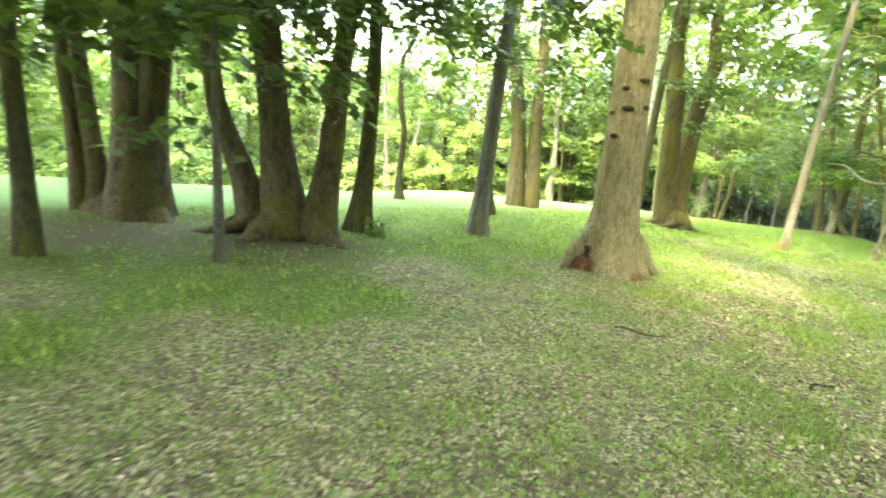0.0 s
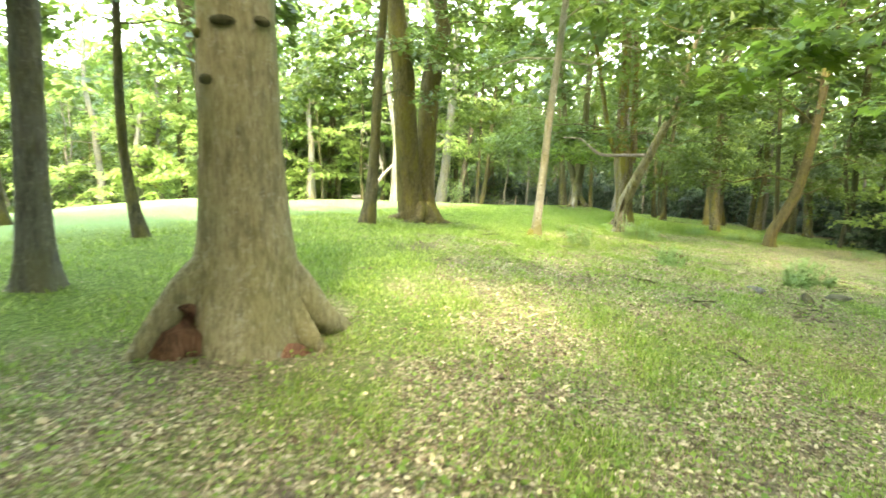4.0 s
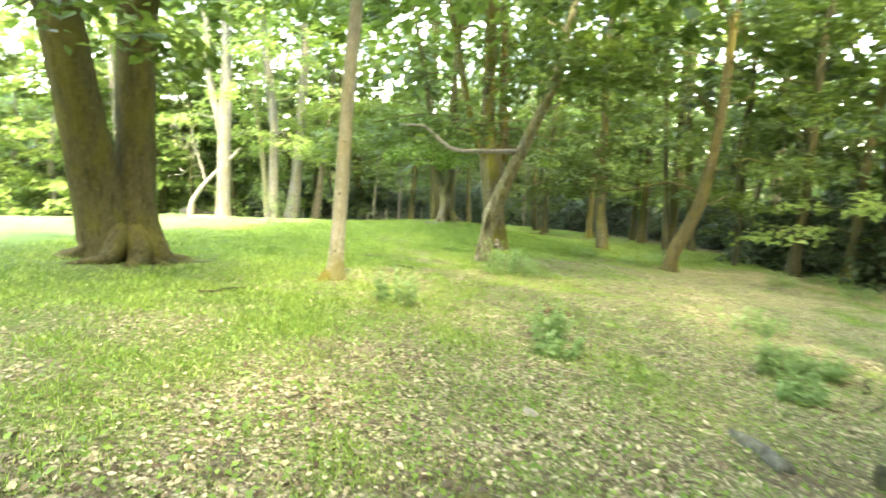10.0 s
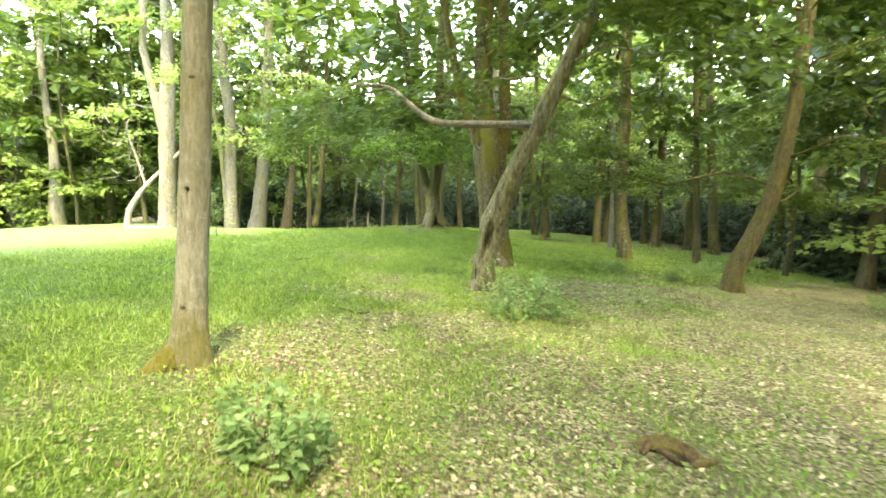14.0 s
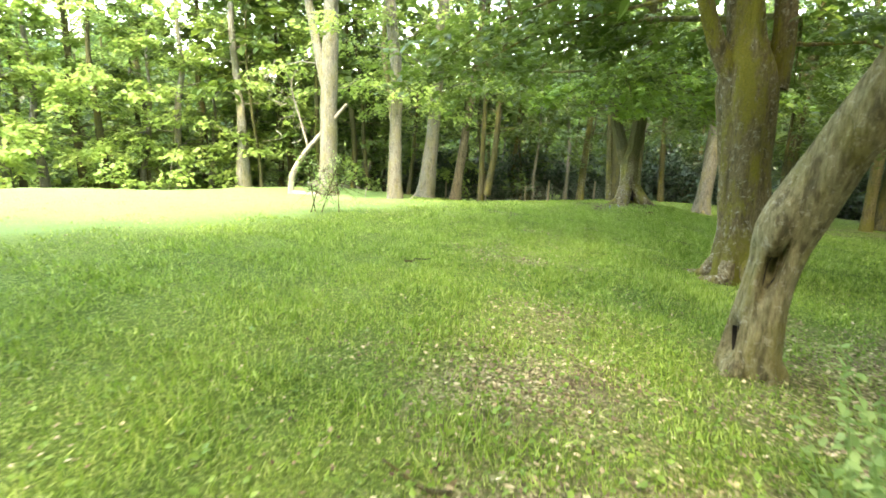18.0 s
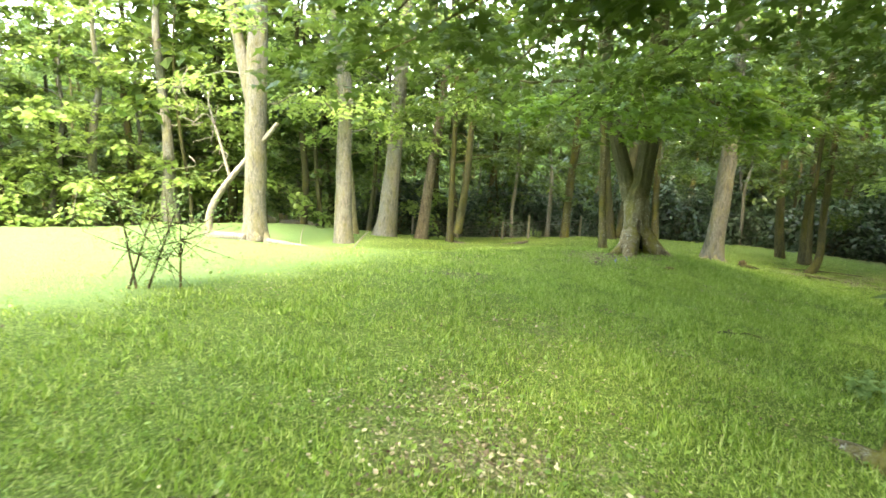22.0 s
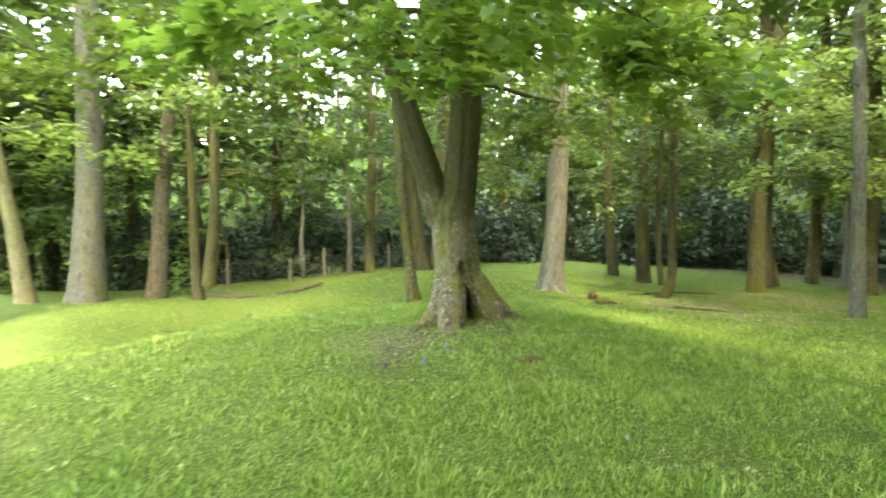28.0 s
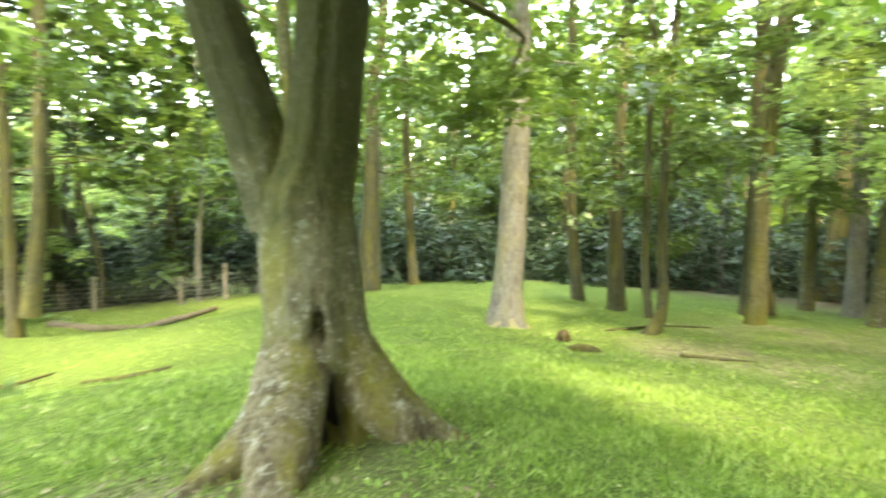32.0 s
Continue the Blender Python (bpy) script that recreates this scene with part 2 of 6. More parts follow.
def ground_material():
    """Short turf and dead leaves, each small leaf told apart, with the shade between them painted in a dark soil
    colour.
    """
    n = Nodes("woodland_ground")
    place = n.add("TexCoord").outputs["Object"]
    fine, mid, broad = n.noise(55, 6, 0.75, place), n.noise(9, 5, 0.65, place), n.noise(0.8, 4, 0.6, place)
    wobble = n.add("TexNoise", Vector=place, Scale=24.0, Detail=2.0).outputs["Color"]
    bent = n.add("VectorMath", Vector=wobble)
    bent.operation = "SCALE"
    bent.inputs["Scale"].default_value = 0.05
    warped = n.add("VectorMath", Vector=place)
    n.set(warped.inputs[1], bent.outputs[0])

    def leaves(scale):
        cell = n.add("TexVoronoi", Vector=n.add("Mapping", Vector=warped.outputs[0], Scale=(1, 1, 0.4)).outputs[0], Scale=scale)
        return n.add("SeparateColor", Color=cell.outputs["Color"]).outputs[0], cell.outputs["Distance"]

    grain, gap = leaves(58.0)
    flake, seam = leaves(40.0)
    turf = n.ramp(grain, (0.0, (0.075, 0.13, 0.024)), (0.45, (0.16, 0.25, 0.045)), (0.8, (0.24, 0.34, 0.07)), (1.0, (0.38, 0.44, 0.15)))
    # Shade between the blades, painted as darker turf along the cell edges.
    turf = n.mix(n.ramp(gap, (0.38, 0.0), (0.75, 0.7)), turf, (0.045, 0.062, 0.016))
    turf = n.mix(n.ramp(broad, (0.45, 0.0), (0.75, 0.4)), turf, (0.22, 0.26, 0.08))
    turf = n.mix(n.ramp(mid, (0.35, 0.3), (0.6, 0.0)), turf, (0.09, 0.145, 0.028))
    # The meadow's sunlit brightness is mixed into the turf colour here.
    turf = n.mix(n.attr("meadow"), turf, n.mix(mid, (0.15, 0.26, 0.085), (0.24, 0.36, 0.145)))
    bare = n.ramp(flake, (0.0, (0.09, 0.06, 0.033)), (0.25, (0.26, 0.195, 0.11)), (0.5, (0.48, 0.39, 0.235)), (0.74, (0.7, 0.6, 0.38)), (0.8, (0.25, 0.32, 0.085)), (1.0, (0.38, 0.44, 0.14)))
    # Shade between the fallen leaves, painted in a dark soil colour.
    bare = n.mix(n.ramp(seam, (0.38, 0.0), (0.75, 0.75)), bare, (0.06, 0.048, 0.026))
    bare = n.mix(n.ramp(fine, (0.5, 0.0), (0.7, 0.5)), bare, (0.5, 0.45, 0.31))
    bare = n.mix(n.ramp(mid, (0.47, 0.0), (0.66, 0.55)), bare, turf)
    dirt = n.noise(2.3, 5, 0.7, place)
    bare = n.mix(n.ramp(dirt, (0.52, 0.0), (0.64, 0.75)), bare, n.mix(fine, (0.08, 0.06, 0.04), (0.24, 0.185, 0.125)))
    edge = n.ramp(n.math("ADD", n.attr("litter"), n.math("MULTIPLY", n.math("SUBTRACT", mid, 0.5), 0.9)), (0.3, 0.0), (0.7, 1.0))
    colour = n.mix(edge, turf, bare)
    soil = n.mix(fine, (0.06, 0.045, 0.03), (0.2, 0.155, 0.105))
    colour = n.mix(n.attr("soil"), colour, soil)
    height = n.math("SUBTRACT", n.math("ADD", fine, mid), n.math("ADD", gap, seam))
    return n.finish(n.surface(colour, 0.95, height, 0.03, 0.1))


leaf_litter = litter_material()
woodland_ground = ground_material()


def plain(name, a, b, scale, rough, metal=0.0):
    n = Nodes(name)
    colour = n.mix(n.noise(scale, 5), a, b)
    shader = n.add("BsdfPrincipled", Base_Color=colour, Roughness=rough, Metallic=metal).outputs[0]
    return n.finish(shader)


wire_metal = plain("wire_metal", (0.3, 0.3, 0.29), (0.18, 0.15, 0.12), 30, 0.5, 0.8)
# Near-black for the inside of hollows: their shade is put into the colour.
hollow_shade = plain("hollow_shade", (0.01, 0.008, 0.006), (0.03, 0.022, 0.015), 20, 1.0)
dark_soil = plain("dark_soil", (0.05, 0.037, 0.022), (0.19, 0.14, 0.085), 45, 1.0)
flower_white = plain("flower_white", (0.72, 0.74, 0.66), (0.82, 0.83, 0.78), 20, 0.6)
weathered_stone = plain("weathered_stone", (0.2, 0.16, 0.11), (0.4, 0.34, 0.25), 25, 0.9)
flower_blue = plain("flower_blue", (0.12, 0.12, 0.5), (0.25, 0.22, 0.6), 20, 0.6)


def far_material():
    n = Nodes("far_green")
    colour = n.ramp(n.noise(0.9, 6, 0.75), (0.35, (0.008, 0.016, 0.006)), (0.55, (0.035, 0.07, 0.018)), (0.75, (0.1, 0.17, 0.035)))
    return n.finish(n.surface(colour, 0.95, n.noise(1.5, 5), 0.4, 0.1))


far_green = far_material()

# ---- the lie of the land ----


GROUND = (0.37, -0.727, -0.709, -0.116, -1.225, -0.694, 0.0, 0.279, 0.155, -0.272)


DIPS = ((16, 35.5, 2.6, -0.59), (19.5, 38.2, 2.8, -0.74), (22.5, 37.2, 2.6, -0.45), (18, 42, 3.5, -0.12), (13, 48.5, 4.5, 0.55), (13.5, 38.5, 3, -0.28), (7.5, 46.5, 4.5, 0.4))


def softplus(s):
    return np.log1p(np.exp(-np.abs(s))) + np.maximum(s, 0)


def ground_z(x, y):
    """Height of the ground: it falls gently to the east and beyond the glade, with low mounds."""
    x, y = np.asarray(x, float), np.asarray(y, float)

    def mound(a, b, r):
        return np.exp(-((x - a) ** 2 + (y - b) ** 2) / r**2)

    z = GROUND[0] + GROUND[1] * x / 10 + GROUND[2] * 0.2 * softplus((4 - x) / 2) + GROUND[3] * 0.3 * softplus((x - 22) / 3)
    z = z + GROUND[4] * 0.2 * (1 - 0.35 / (1 + np.exp((x - 3) / 1.5))) * softplus((y - 0.9 * x - 16.5) / 2.7) + GROUND[5] * 0.2 * softplus((y - 40) / 2) + GROUND[6] * 0.2 * softplus((9 - y) / 2)
    z = z + GROUND[7] * mound(22, 30.6, 2.4) + GROUND[8] * mound(6.5, 12, 3.2) + GROUND[9] * mound(30, 35.5, 6) - 0.7 * mound(22.8, 44.2, 3.2)
    z = z - 0.15 * softplus((2 - x) / 2) / (1 + np.exp(np.clip((20 - y) / 2.5, -30, 30)))
    for a, b, r, h in DIPS:
        z = z + h * mound(a, b, r)
    rough = 0.022 * np.sin(2.1 * x + 0.7 * y) * np.sin(1.7 * y - 0.4 * x) + 0.014 * np.sin(4.3 * x - 2.2 * y + 1.0) * np.sin(3.6 * y + 1.1 * x)
    rough = rough + 0.007 * np.sin(9.1 * x + 3.3 * y) * np.sin(8.3 * y - 2.7 * x)
    return z + rough


def patchy(x, y, size, seed):
    """Soft random patches of about the given size, 0 to 1."""
    table = np.random.default_rng(seed).uniform(0, 1, (64, 64))
    u, v = x / size + 500.3, y / size + 500.7
    i, j = np.floor(u).astype(int), np.floor(v).astype(int)
    a, b = u - i, v - j
    a, b = a * a * (3 - 2 * a), b * b * (3 - 2 * b)
    i, j, k, l = i % 64, j % 64, (i + 1) % 64, (j + 1) % 64
    return (table[i, j] * (1 - a) + table[k, j] * a) * (1 - b) + (table[i, l] * (1 - a) + table[k, l] * a) * b


def litter_share(x, y):
    """How much of the ground is leaf litter rather than turf, 0 to 1."""
    x, y = np.asarray(x, float), np.asarray(y, float)
    side = (y - 8.9) - 0.9 / (1 + np.exp(np.clip((10.5 - y) / 0.8, -30, 30))) - 1.2 / (1 + np.exp(np.clip((13.2 - y) / 0.4, -30, 30))) - 0.74 * (x - 4.6)
    sway = 0.9 * np.sin(0.9 * x + 0.4 * y) + 0.6 * np.sin(1.9 * y - 1.2 * x)
    share = 1 / (1 + np.exp(np.clip((side + sway) / 0.9, -30, 30)))
    share = share * np.clip((21.5 - y) / 3.5, 0, 1)
    patches = np.sin(1.3 * x + 0.5) * np.sin(1.1 * y + 0.8 * x) + 0.5 * np.sin(2.7 * x - 1.9 * y)
    share = np.clip(share * (0.84 + 0.22 * patches), 0, 1)
    share = share * np.clip(0.9 + 0.03 * y, 0.9, 1)
    worn = np.clip(0.35 * (np.sin(0.8 * x + 0.3) * np.sin(0.9 * y - 0.5) - 0.35), 0, 0.3)
    for a, b, r, s in ((10.6, 8.7, 1.4, 0.95), (16.6, 24.6, 1.5, 0.4), (15.0, 22.3, 1.3, 0.5), (13.4, 18.3, 1.4, 0.7), (14.3, 19.9, 1.3, 0.5), (16.3, 27.9, 1.0, 0.25), (29, 31.5, 2.6, 0.6), (33, 32, 3.5, 0.5), (20.4, 30.2, 1.2, 0.5)):
        worn = np.maximum(worn, s * np.exp(-((x - a) ** 2 + (y - b) ** 2) / r**2))
    spotty = 0.5 * patchy(x, y, 1.1, 71) + 0.5 * patchy(x, y, 0.45, 72) - 0.5
    share = np.clip(share + 1.0 * spotty * np.clip(4 * share * (1.15 - share), 0, 1), 0, 1)
    return np.clip(np.maximum(share, worn * (1 + 1.2 * spotty)), 0, 1)


def sunlit_meadow_share(x, y):
    """The open meadow to the north-west, beyond the shadow line: sunlight is put into its colour, paler than the turf
    under the trees.
    """
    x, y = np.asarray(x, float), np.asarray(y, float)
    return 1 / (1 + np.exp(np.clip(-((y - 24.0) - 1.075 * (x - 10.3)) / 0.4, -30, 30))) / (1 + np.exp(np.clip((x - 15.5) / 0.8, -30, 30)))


def soil_share(x, y):
    """Bare dark soil: scraped patches and the feet of the bigger trees."""
    x, y = np.asarray(x, float), np.asarray(y, float)
    out = np.zeros_like(x)
    for a, b, r, s in ((6.3, 12.1, 0.45, 0.9), (6.35, 11.0, 0.3, 0.6), (8.1, 17.5, 1.0, 0.7), (3.5, 7.5, 0.7, 0.5), (11.7, 9.4, 1.0, 0.6), (10.9, 8.6, 0.8, 0.5), (9.2, 10.3, 0.35, 0.7), (22, 30.5, 0.75, 0.6), (20.7, 30.3, 0.3, 0.7), (20.2, 29.9, 0.3, 0.7), (19.8, 29.6, 0.3, 0.5), (-0.9, 6.8, 1.3, 0.85), (-2.9, 6.4, 1.6, 0.9), (-0.3, 7.2, 0.9, 0.75), (13.2, 13.7, 0.4, 0.6), (16.3, 27.9, 0.35, 0.5), (10.7, 16.25, 0.35, 0.6), (15.5, 18.7, 0.4, 0.5)):
        out = np.maximum(out, s * np.exp(-((x - a) ** 2 + (y - b) ** 2) / r**2))
    thicket = np.clip((x - 37) / 4, 0, 1) * 0.9
    far = np.clip((y - 52) / 5, 0, 1) * 0.9
    return np.maximum(np.maximum(out, thicket), far)


# ---- building helpers ----


def fast_mesh(name, verts, faces, material, smooth=False):
    """A mesh out of arrays; all faces have the same number of corners."""
    faces = np.asarray(faces, np.int32)
    me = bpy.data.meshes.new(name)
    me.vertices.add(len(verts))
    me.vertices.foreach_set("co", np.asarray(verts, np.float32).ravel())
    me.loops.add(faces.size)
    me.loops.foreach_set("vertex_index", faces.ravel())
    me.polygons.add(len(faces))
    me.polygons.foreach_set("loop_start", np.arange(0, faces.size, faces.shape[1], dtype=np.int32))
    me.polygons.foreach_set("use_smooth", np.full(len(faces), smooth))
    me.update(calc_edges=True)
    me.materials.append(material)
    return me


def part(name, mesh, parent, label=""):
    ob = new(name, mesh)
    ob.parent = parent
    ob.matrix_parent_inverse = Matrix.Identity(4)
    return tagged(ob, label) if label else ob


def thing(name, place, label, category, group="", kind=""):
    ob = new(name)
    ob.empty_display_size = 0.2
    ob.location = place
    return tagged(ob, label, category, group, kind)


def curve_points(points, step):
    """Points with radii (rows of x, y, z, r) joined by a smooth line, one every step metres or so."""
    p = np.asarray(points, float)
    if len(p) < 2:
        return p
    ends = np.vstack([2 * p[0] - p[1], p, 2 * p[-1] - p[-2]])
    out = []
    for i in range(1, len(ends) - 2):
        a, b, c, d = ends[i - 1 : i + 3]
        count = max(1, int(np.linalg.norm(c[:3] - b[:3]) / step))
        for t in np.arange(count)[:, None] / count:
            out.append(0.5 * (2 * b + (c - a) * t + (2 * a - 5 * b + 4 * c - d) * t**2 + (3 * b - a - 3 * c + d) * t**3))
    out = np.vstack([*out, p[-1:]])
    out[:, 3] = np.maximum(out[:, 3], 0.003)
    return out


def tube(points, sides, lumps=0.0, flare=0.0, foot=0.0, seed=0, ridges=0.0):
    """Vertices and faces (quads) round a line of points with radii. flare: lobed roots at the foot, over a height of foot metres."""
    rng = np.random.default_rng(seed)
    p = np.asarray(points, float)
    along = np.gradient(p[:, :3], axis=0)
    along /= np.linalg.norm(along, axis=1)[:, None] + 1e-9
    ref = np.where(np.abs(along[:, 2:3]) > 0.9, [[1.0, 0, 0]], [[0, 0, 1.0]])
    side = np.cross(ref, along)
    side /= np.linalg.norm(side, axis=1)[:, None]
    over = np.cross(along, side)
    if np.abs(along[0, 2]) > 0.7:
        for i in range(1, len(p)):
            side[i] = side[i - 1] - along[i] * (side[i - 1] @ along[i])
            side[i] /= np.linalg.norm(side[i])
            over[i] = np.cross(along[i], side[i])
    a = np.arange(sides) * 2 * np.pi / sides
    up = np.cumsum(np.r_[0, np.linalg.norm(np.diff(p[:, :3], axis=0), axis=1)])[:, None]
    r = p[:, 3:4] * np.ones((1, sides))
    if lumps:
        w = rng.uniform(0, 6.3, 8)
        r *= 1 + lumps * (np.sin(2 * a + w[0] + 0.8 * up) * 0.5 + np.sin(3 * a + w[1] - 1.3 * up) * 0.4 + np.sin(5 * a + w[2] + 2.1 * up) * 0.3 + 0.5 * np.sin(3.1 * up + w[3]) * np.sin(a + w[4]) + 0.25 * np.sin(8.3 * up + w[5] + 2 * a))
    if ridges:
        w = rng.uniform(0, 6.3, 4)
        r *= 1 + ridges * (np.sin(9 * a + w[0] + 0.5 * np.sin(1.7 * up + w[1])) + 0.7 * np.sin(13 * a + w[2] + 0.6 * np.sin(2.3 * up + w[3])))
    if flare:
        w = rng.uniform(0, 6.3, 3)
        lobes = 0.45 + 0.55 * np.clip(np.sin(3 * a + w[0]) * 0.6 + np.sin(5 * a + w[1]) * 0.5, -0.6, 1)
        r *= 1 + flare * np.exp(-up / foot) * lobes
    ring = p[:, None, :3] + r[:, :, None] * (np.cos(a)[None, :, None] * side[:, None] + np.sin(a)[None, :, None] * over[:, None])
    n = len(p)
    i, j = np.meshgrid(np.arange(n - 1), np.arange(sides), indexing="ij")
    k = (j + 1) % sides
    faces = np.stack([i * sides + j, i * sides + k, (i + 1) * sides + k, (i + 1) * sides + j], -1).reshape(-1, 4)
    return ring.reshape(-1, 3), faces


def capped(verts, faces, sides):
    """Closes the two ends of a tube with fans of quads (two corners shared)."""
    n = len(verts)
    first, last = verts[:sides].mean(0), verts[-sides:].mean(0)
    verts = np.vstack([verts, first, last])
    j = np.arange(0, sides, 2)
    low = np.stack([(j + 2) % sides, (j + 1) % sides, j, np.full_like(j, n)], -1)
    base = n - sides
    high_ = np.stack([base + j, base + (j + 1) % sides, base + (j + 2) % sides, np.full_like(j, n + 1)], -1)
    return verts, np.vstack([faces, low, high_])


def merged(pieces):
    verts, faces, at = [], [], 0
    for v, f in pieces:
        verts.append(v)
        faces.append(np.asarray(f) + at)
        at += len(v)
    return np.vstack(verts), np.vstack(faces)


# Leaf blades, one long from stalk to tip, lying along +x. Kite: four corners. Palmate: five pointed lobes. Oval: six corners.
KITE = np.array([(0, 0, 0), (0.45, 0.36, 0.05), (1, 0, -0.08), (0.45, -0.36, 0.05)], float)
PALM = np.array([(0, 0, 0), (-0.12, 0.3, 0), (0.22, 0.22, 0.03), (0.36, 0.55, -0.03), (0.52, 0.2, 0.03), (1, 0, -0.08), (0.52, -0.2, 0.03), (0.36, -0.55, -0.03), (0.22, -0.22, 0.03), (-0.12, -0.3, 0)], float)
FLAKE = np.array([(0, 0, 0), (0.3, 0.3, 0.07), (0.8, 0.24, -0.05), (1, -0.08, 0.07), (0.45, -0.33, 0.02)], float)
TRI = np.array([(0, -0.1, 0), (0, 0.1, 0), (1, 0, 0)], float)


def spread_blades(shape, where, size, heading, pitch, roll):
    """Copies of a blade at places, with sizes and turns (radians): verts and faces."""
    n, k = len(where), len(shape)
    ch, sh, cp, s_p, cr, sr = np.cos(heading), np.sin(heading), np.cos(pitch), np.sin(pitch), np.cos(roll), np.sin(roll)
    x = np.stack([ch * cp, sh * cp, s_p], -1)
    y0 = np.stack([-sh, ch, 0 * ch], -1)
    z0 = np.cross(x, y0)
    y = cr[:, None] * y0 + sr[:, None] * z0
    z = np.cross(x, y)
    local = shape[None] * np.asarray(size)[:, None, None]
    verts = where[:, None] + local[..., 0:1] * x[:, None] + local[..., 1:2] * y[:, None] + local[..., 2:3] * z[:, None]
    faces = np.arange(n * k).reshape(n, k)
    return verts.reshape(-1, 3), faces


def grown(stem, height, low, reach, rng, count, droop=0.22):
    """Limbs of a tree: lines of points with radii that leave the stem between the height low and its top."""
    limbs = []
    base = stem[0, 2]
    for i in range(count):
        h = low + (height - low) * ((i + rng.uniform(0, 1)) / count) ** 1.15
        k = int(np.argmin(np.abs(stem[:, 2] - base - h)))
        start, r0 = stem[k, :3], stem[k, 3]
        turn = i * 2.4 + rng.uniform(-0.5, 0.5)
        frac = (h - low) / max(height - low, 0.1)
        long = reach * (1.0 - 0.6 * frac) * rng.uniform(0.65, 1.15)
        rise = 0.2 + 0.7 * frac + rng.uniform(-0.15, 0.3)
        t = np.linspace(0, 1, 6)
        ang = turn + rng.uniform(-0.4, 0.4) * t
        out = long * t
        z = out * rise * (1 - 0.55 * t) - droop * long * t**2.2 * (1 - frac)
        pts = np.stack([start[0] + np.cos(ang) * out, start[1] + np.sin(ang) * out, start[2] + z], -1)
        pts[1:-1] += rng.normal(0, 0.035 * long, (4, 3))
        r = np.maximum(min(0.35 * r0, 0.007 * long + 0.006) * (1 - t) ** 0.8, 0.004)
        limbs.append(np.c_[pts, r])
    return limbs


def sprays(limbs, per, size, rng, flat=0.1):
    """Places, sizes and turns of leaves along limbs, in flat drooping sprays."""
    where, head = [], []
    for limb in limbs:
        long = np.linalg.norm(limb[-1, :3] - limb[0, :3])
        n = max(6, int(per * long))
        twigs = max(3, int(long * 3.4))
        t = 0.2 + 0.8 * rng.uniform(0, 1, twigs) ** 0.8
        i = np.minimum((t * 5).astype(int), 4)
        f = (t * 5 - i)[:, None]
        root = limb[i, :3] * (1 - f) + limb[i + 1, :3] * f
        ahead = limb[-1, :3] - limb[0, :3]
        ahead = np.arctan2(ahead[1], ahead[0])
        way = ahead + rng.normal(0, 1.0, twigs)
        length = (0.35 + 0.2 * long) * rng.uniform(0.5, 1.25, twigs)
        drop = rng.normal(0, 0.16, twigs)
        pick = rng.integers(0, twigs, n)
        s = rng.uniform(0.1, 1.05, n)
        out = s * length[pick]
        off = rng.normal(0, 0.12 + 0.025 * long, n)
        x = root[pick, 0] + np.cos(way[pick]) * out - np.sin(way[pick]) * off
        y = root[pick, 1] + np.sin(way[pick]) * out + np.cos(way[pick]) * off
        z = root[pick, 2] + drop[pick] + rng.normal(0, flat, n) - 0.2 * out**1.5
        where.append(np.stack([x, y, z], -1))
        head.append(way[pick] + rng.normal(0, 0.9, n))
    where, head = np.vstack(where), np.concatenate(head)
    n = len(where)
    return where, size * rng.uniform(0.6, 1.25, n), head, rng.normal(-0.28, 0.3, n), rng.normal(0, 0.36, n)


def limb_mesh(name, limbs, sides, material):
    return fast_mesh(name, *merged([tube(curve_points(l, 0.95), sides, 0.08, seed=i) for i, l in enumerate(limbs)]), material, True)


def foliage(limbs, shape, size, per, high, rng, dense=22):
    """Leaf meshes of a crown: fine below the height high, broad clumps above it, where only their shade tells."""
    low_part = [l for l in limbs if l[:, 2].mean() < high]
    top_part = [l for l in limbs if l[:, 2].mean() >= high]
    out = []
    if low_part:
        out.append(spread_blades(shape, *sprays(low_part, per, size, rng)))
    if top_part:
        out.append(spread_blades(KITE, *sprays(top_part, dense, 0.64, rng, 0.35)))
    return out


TREES = 0


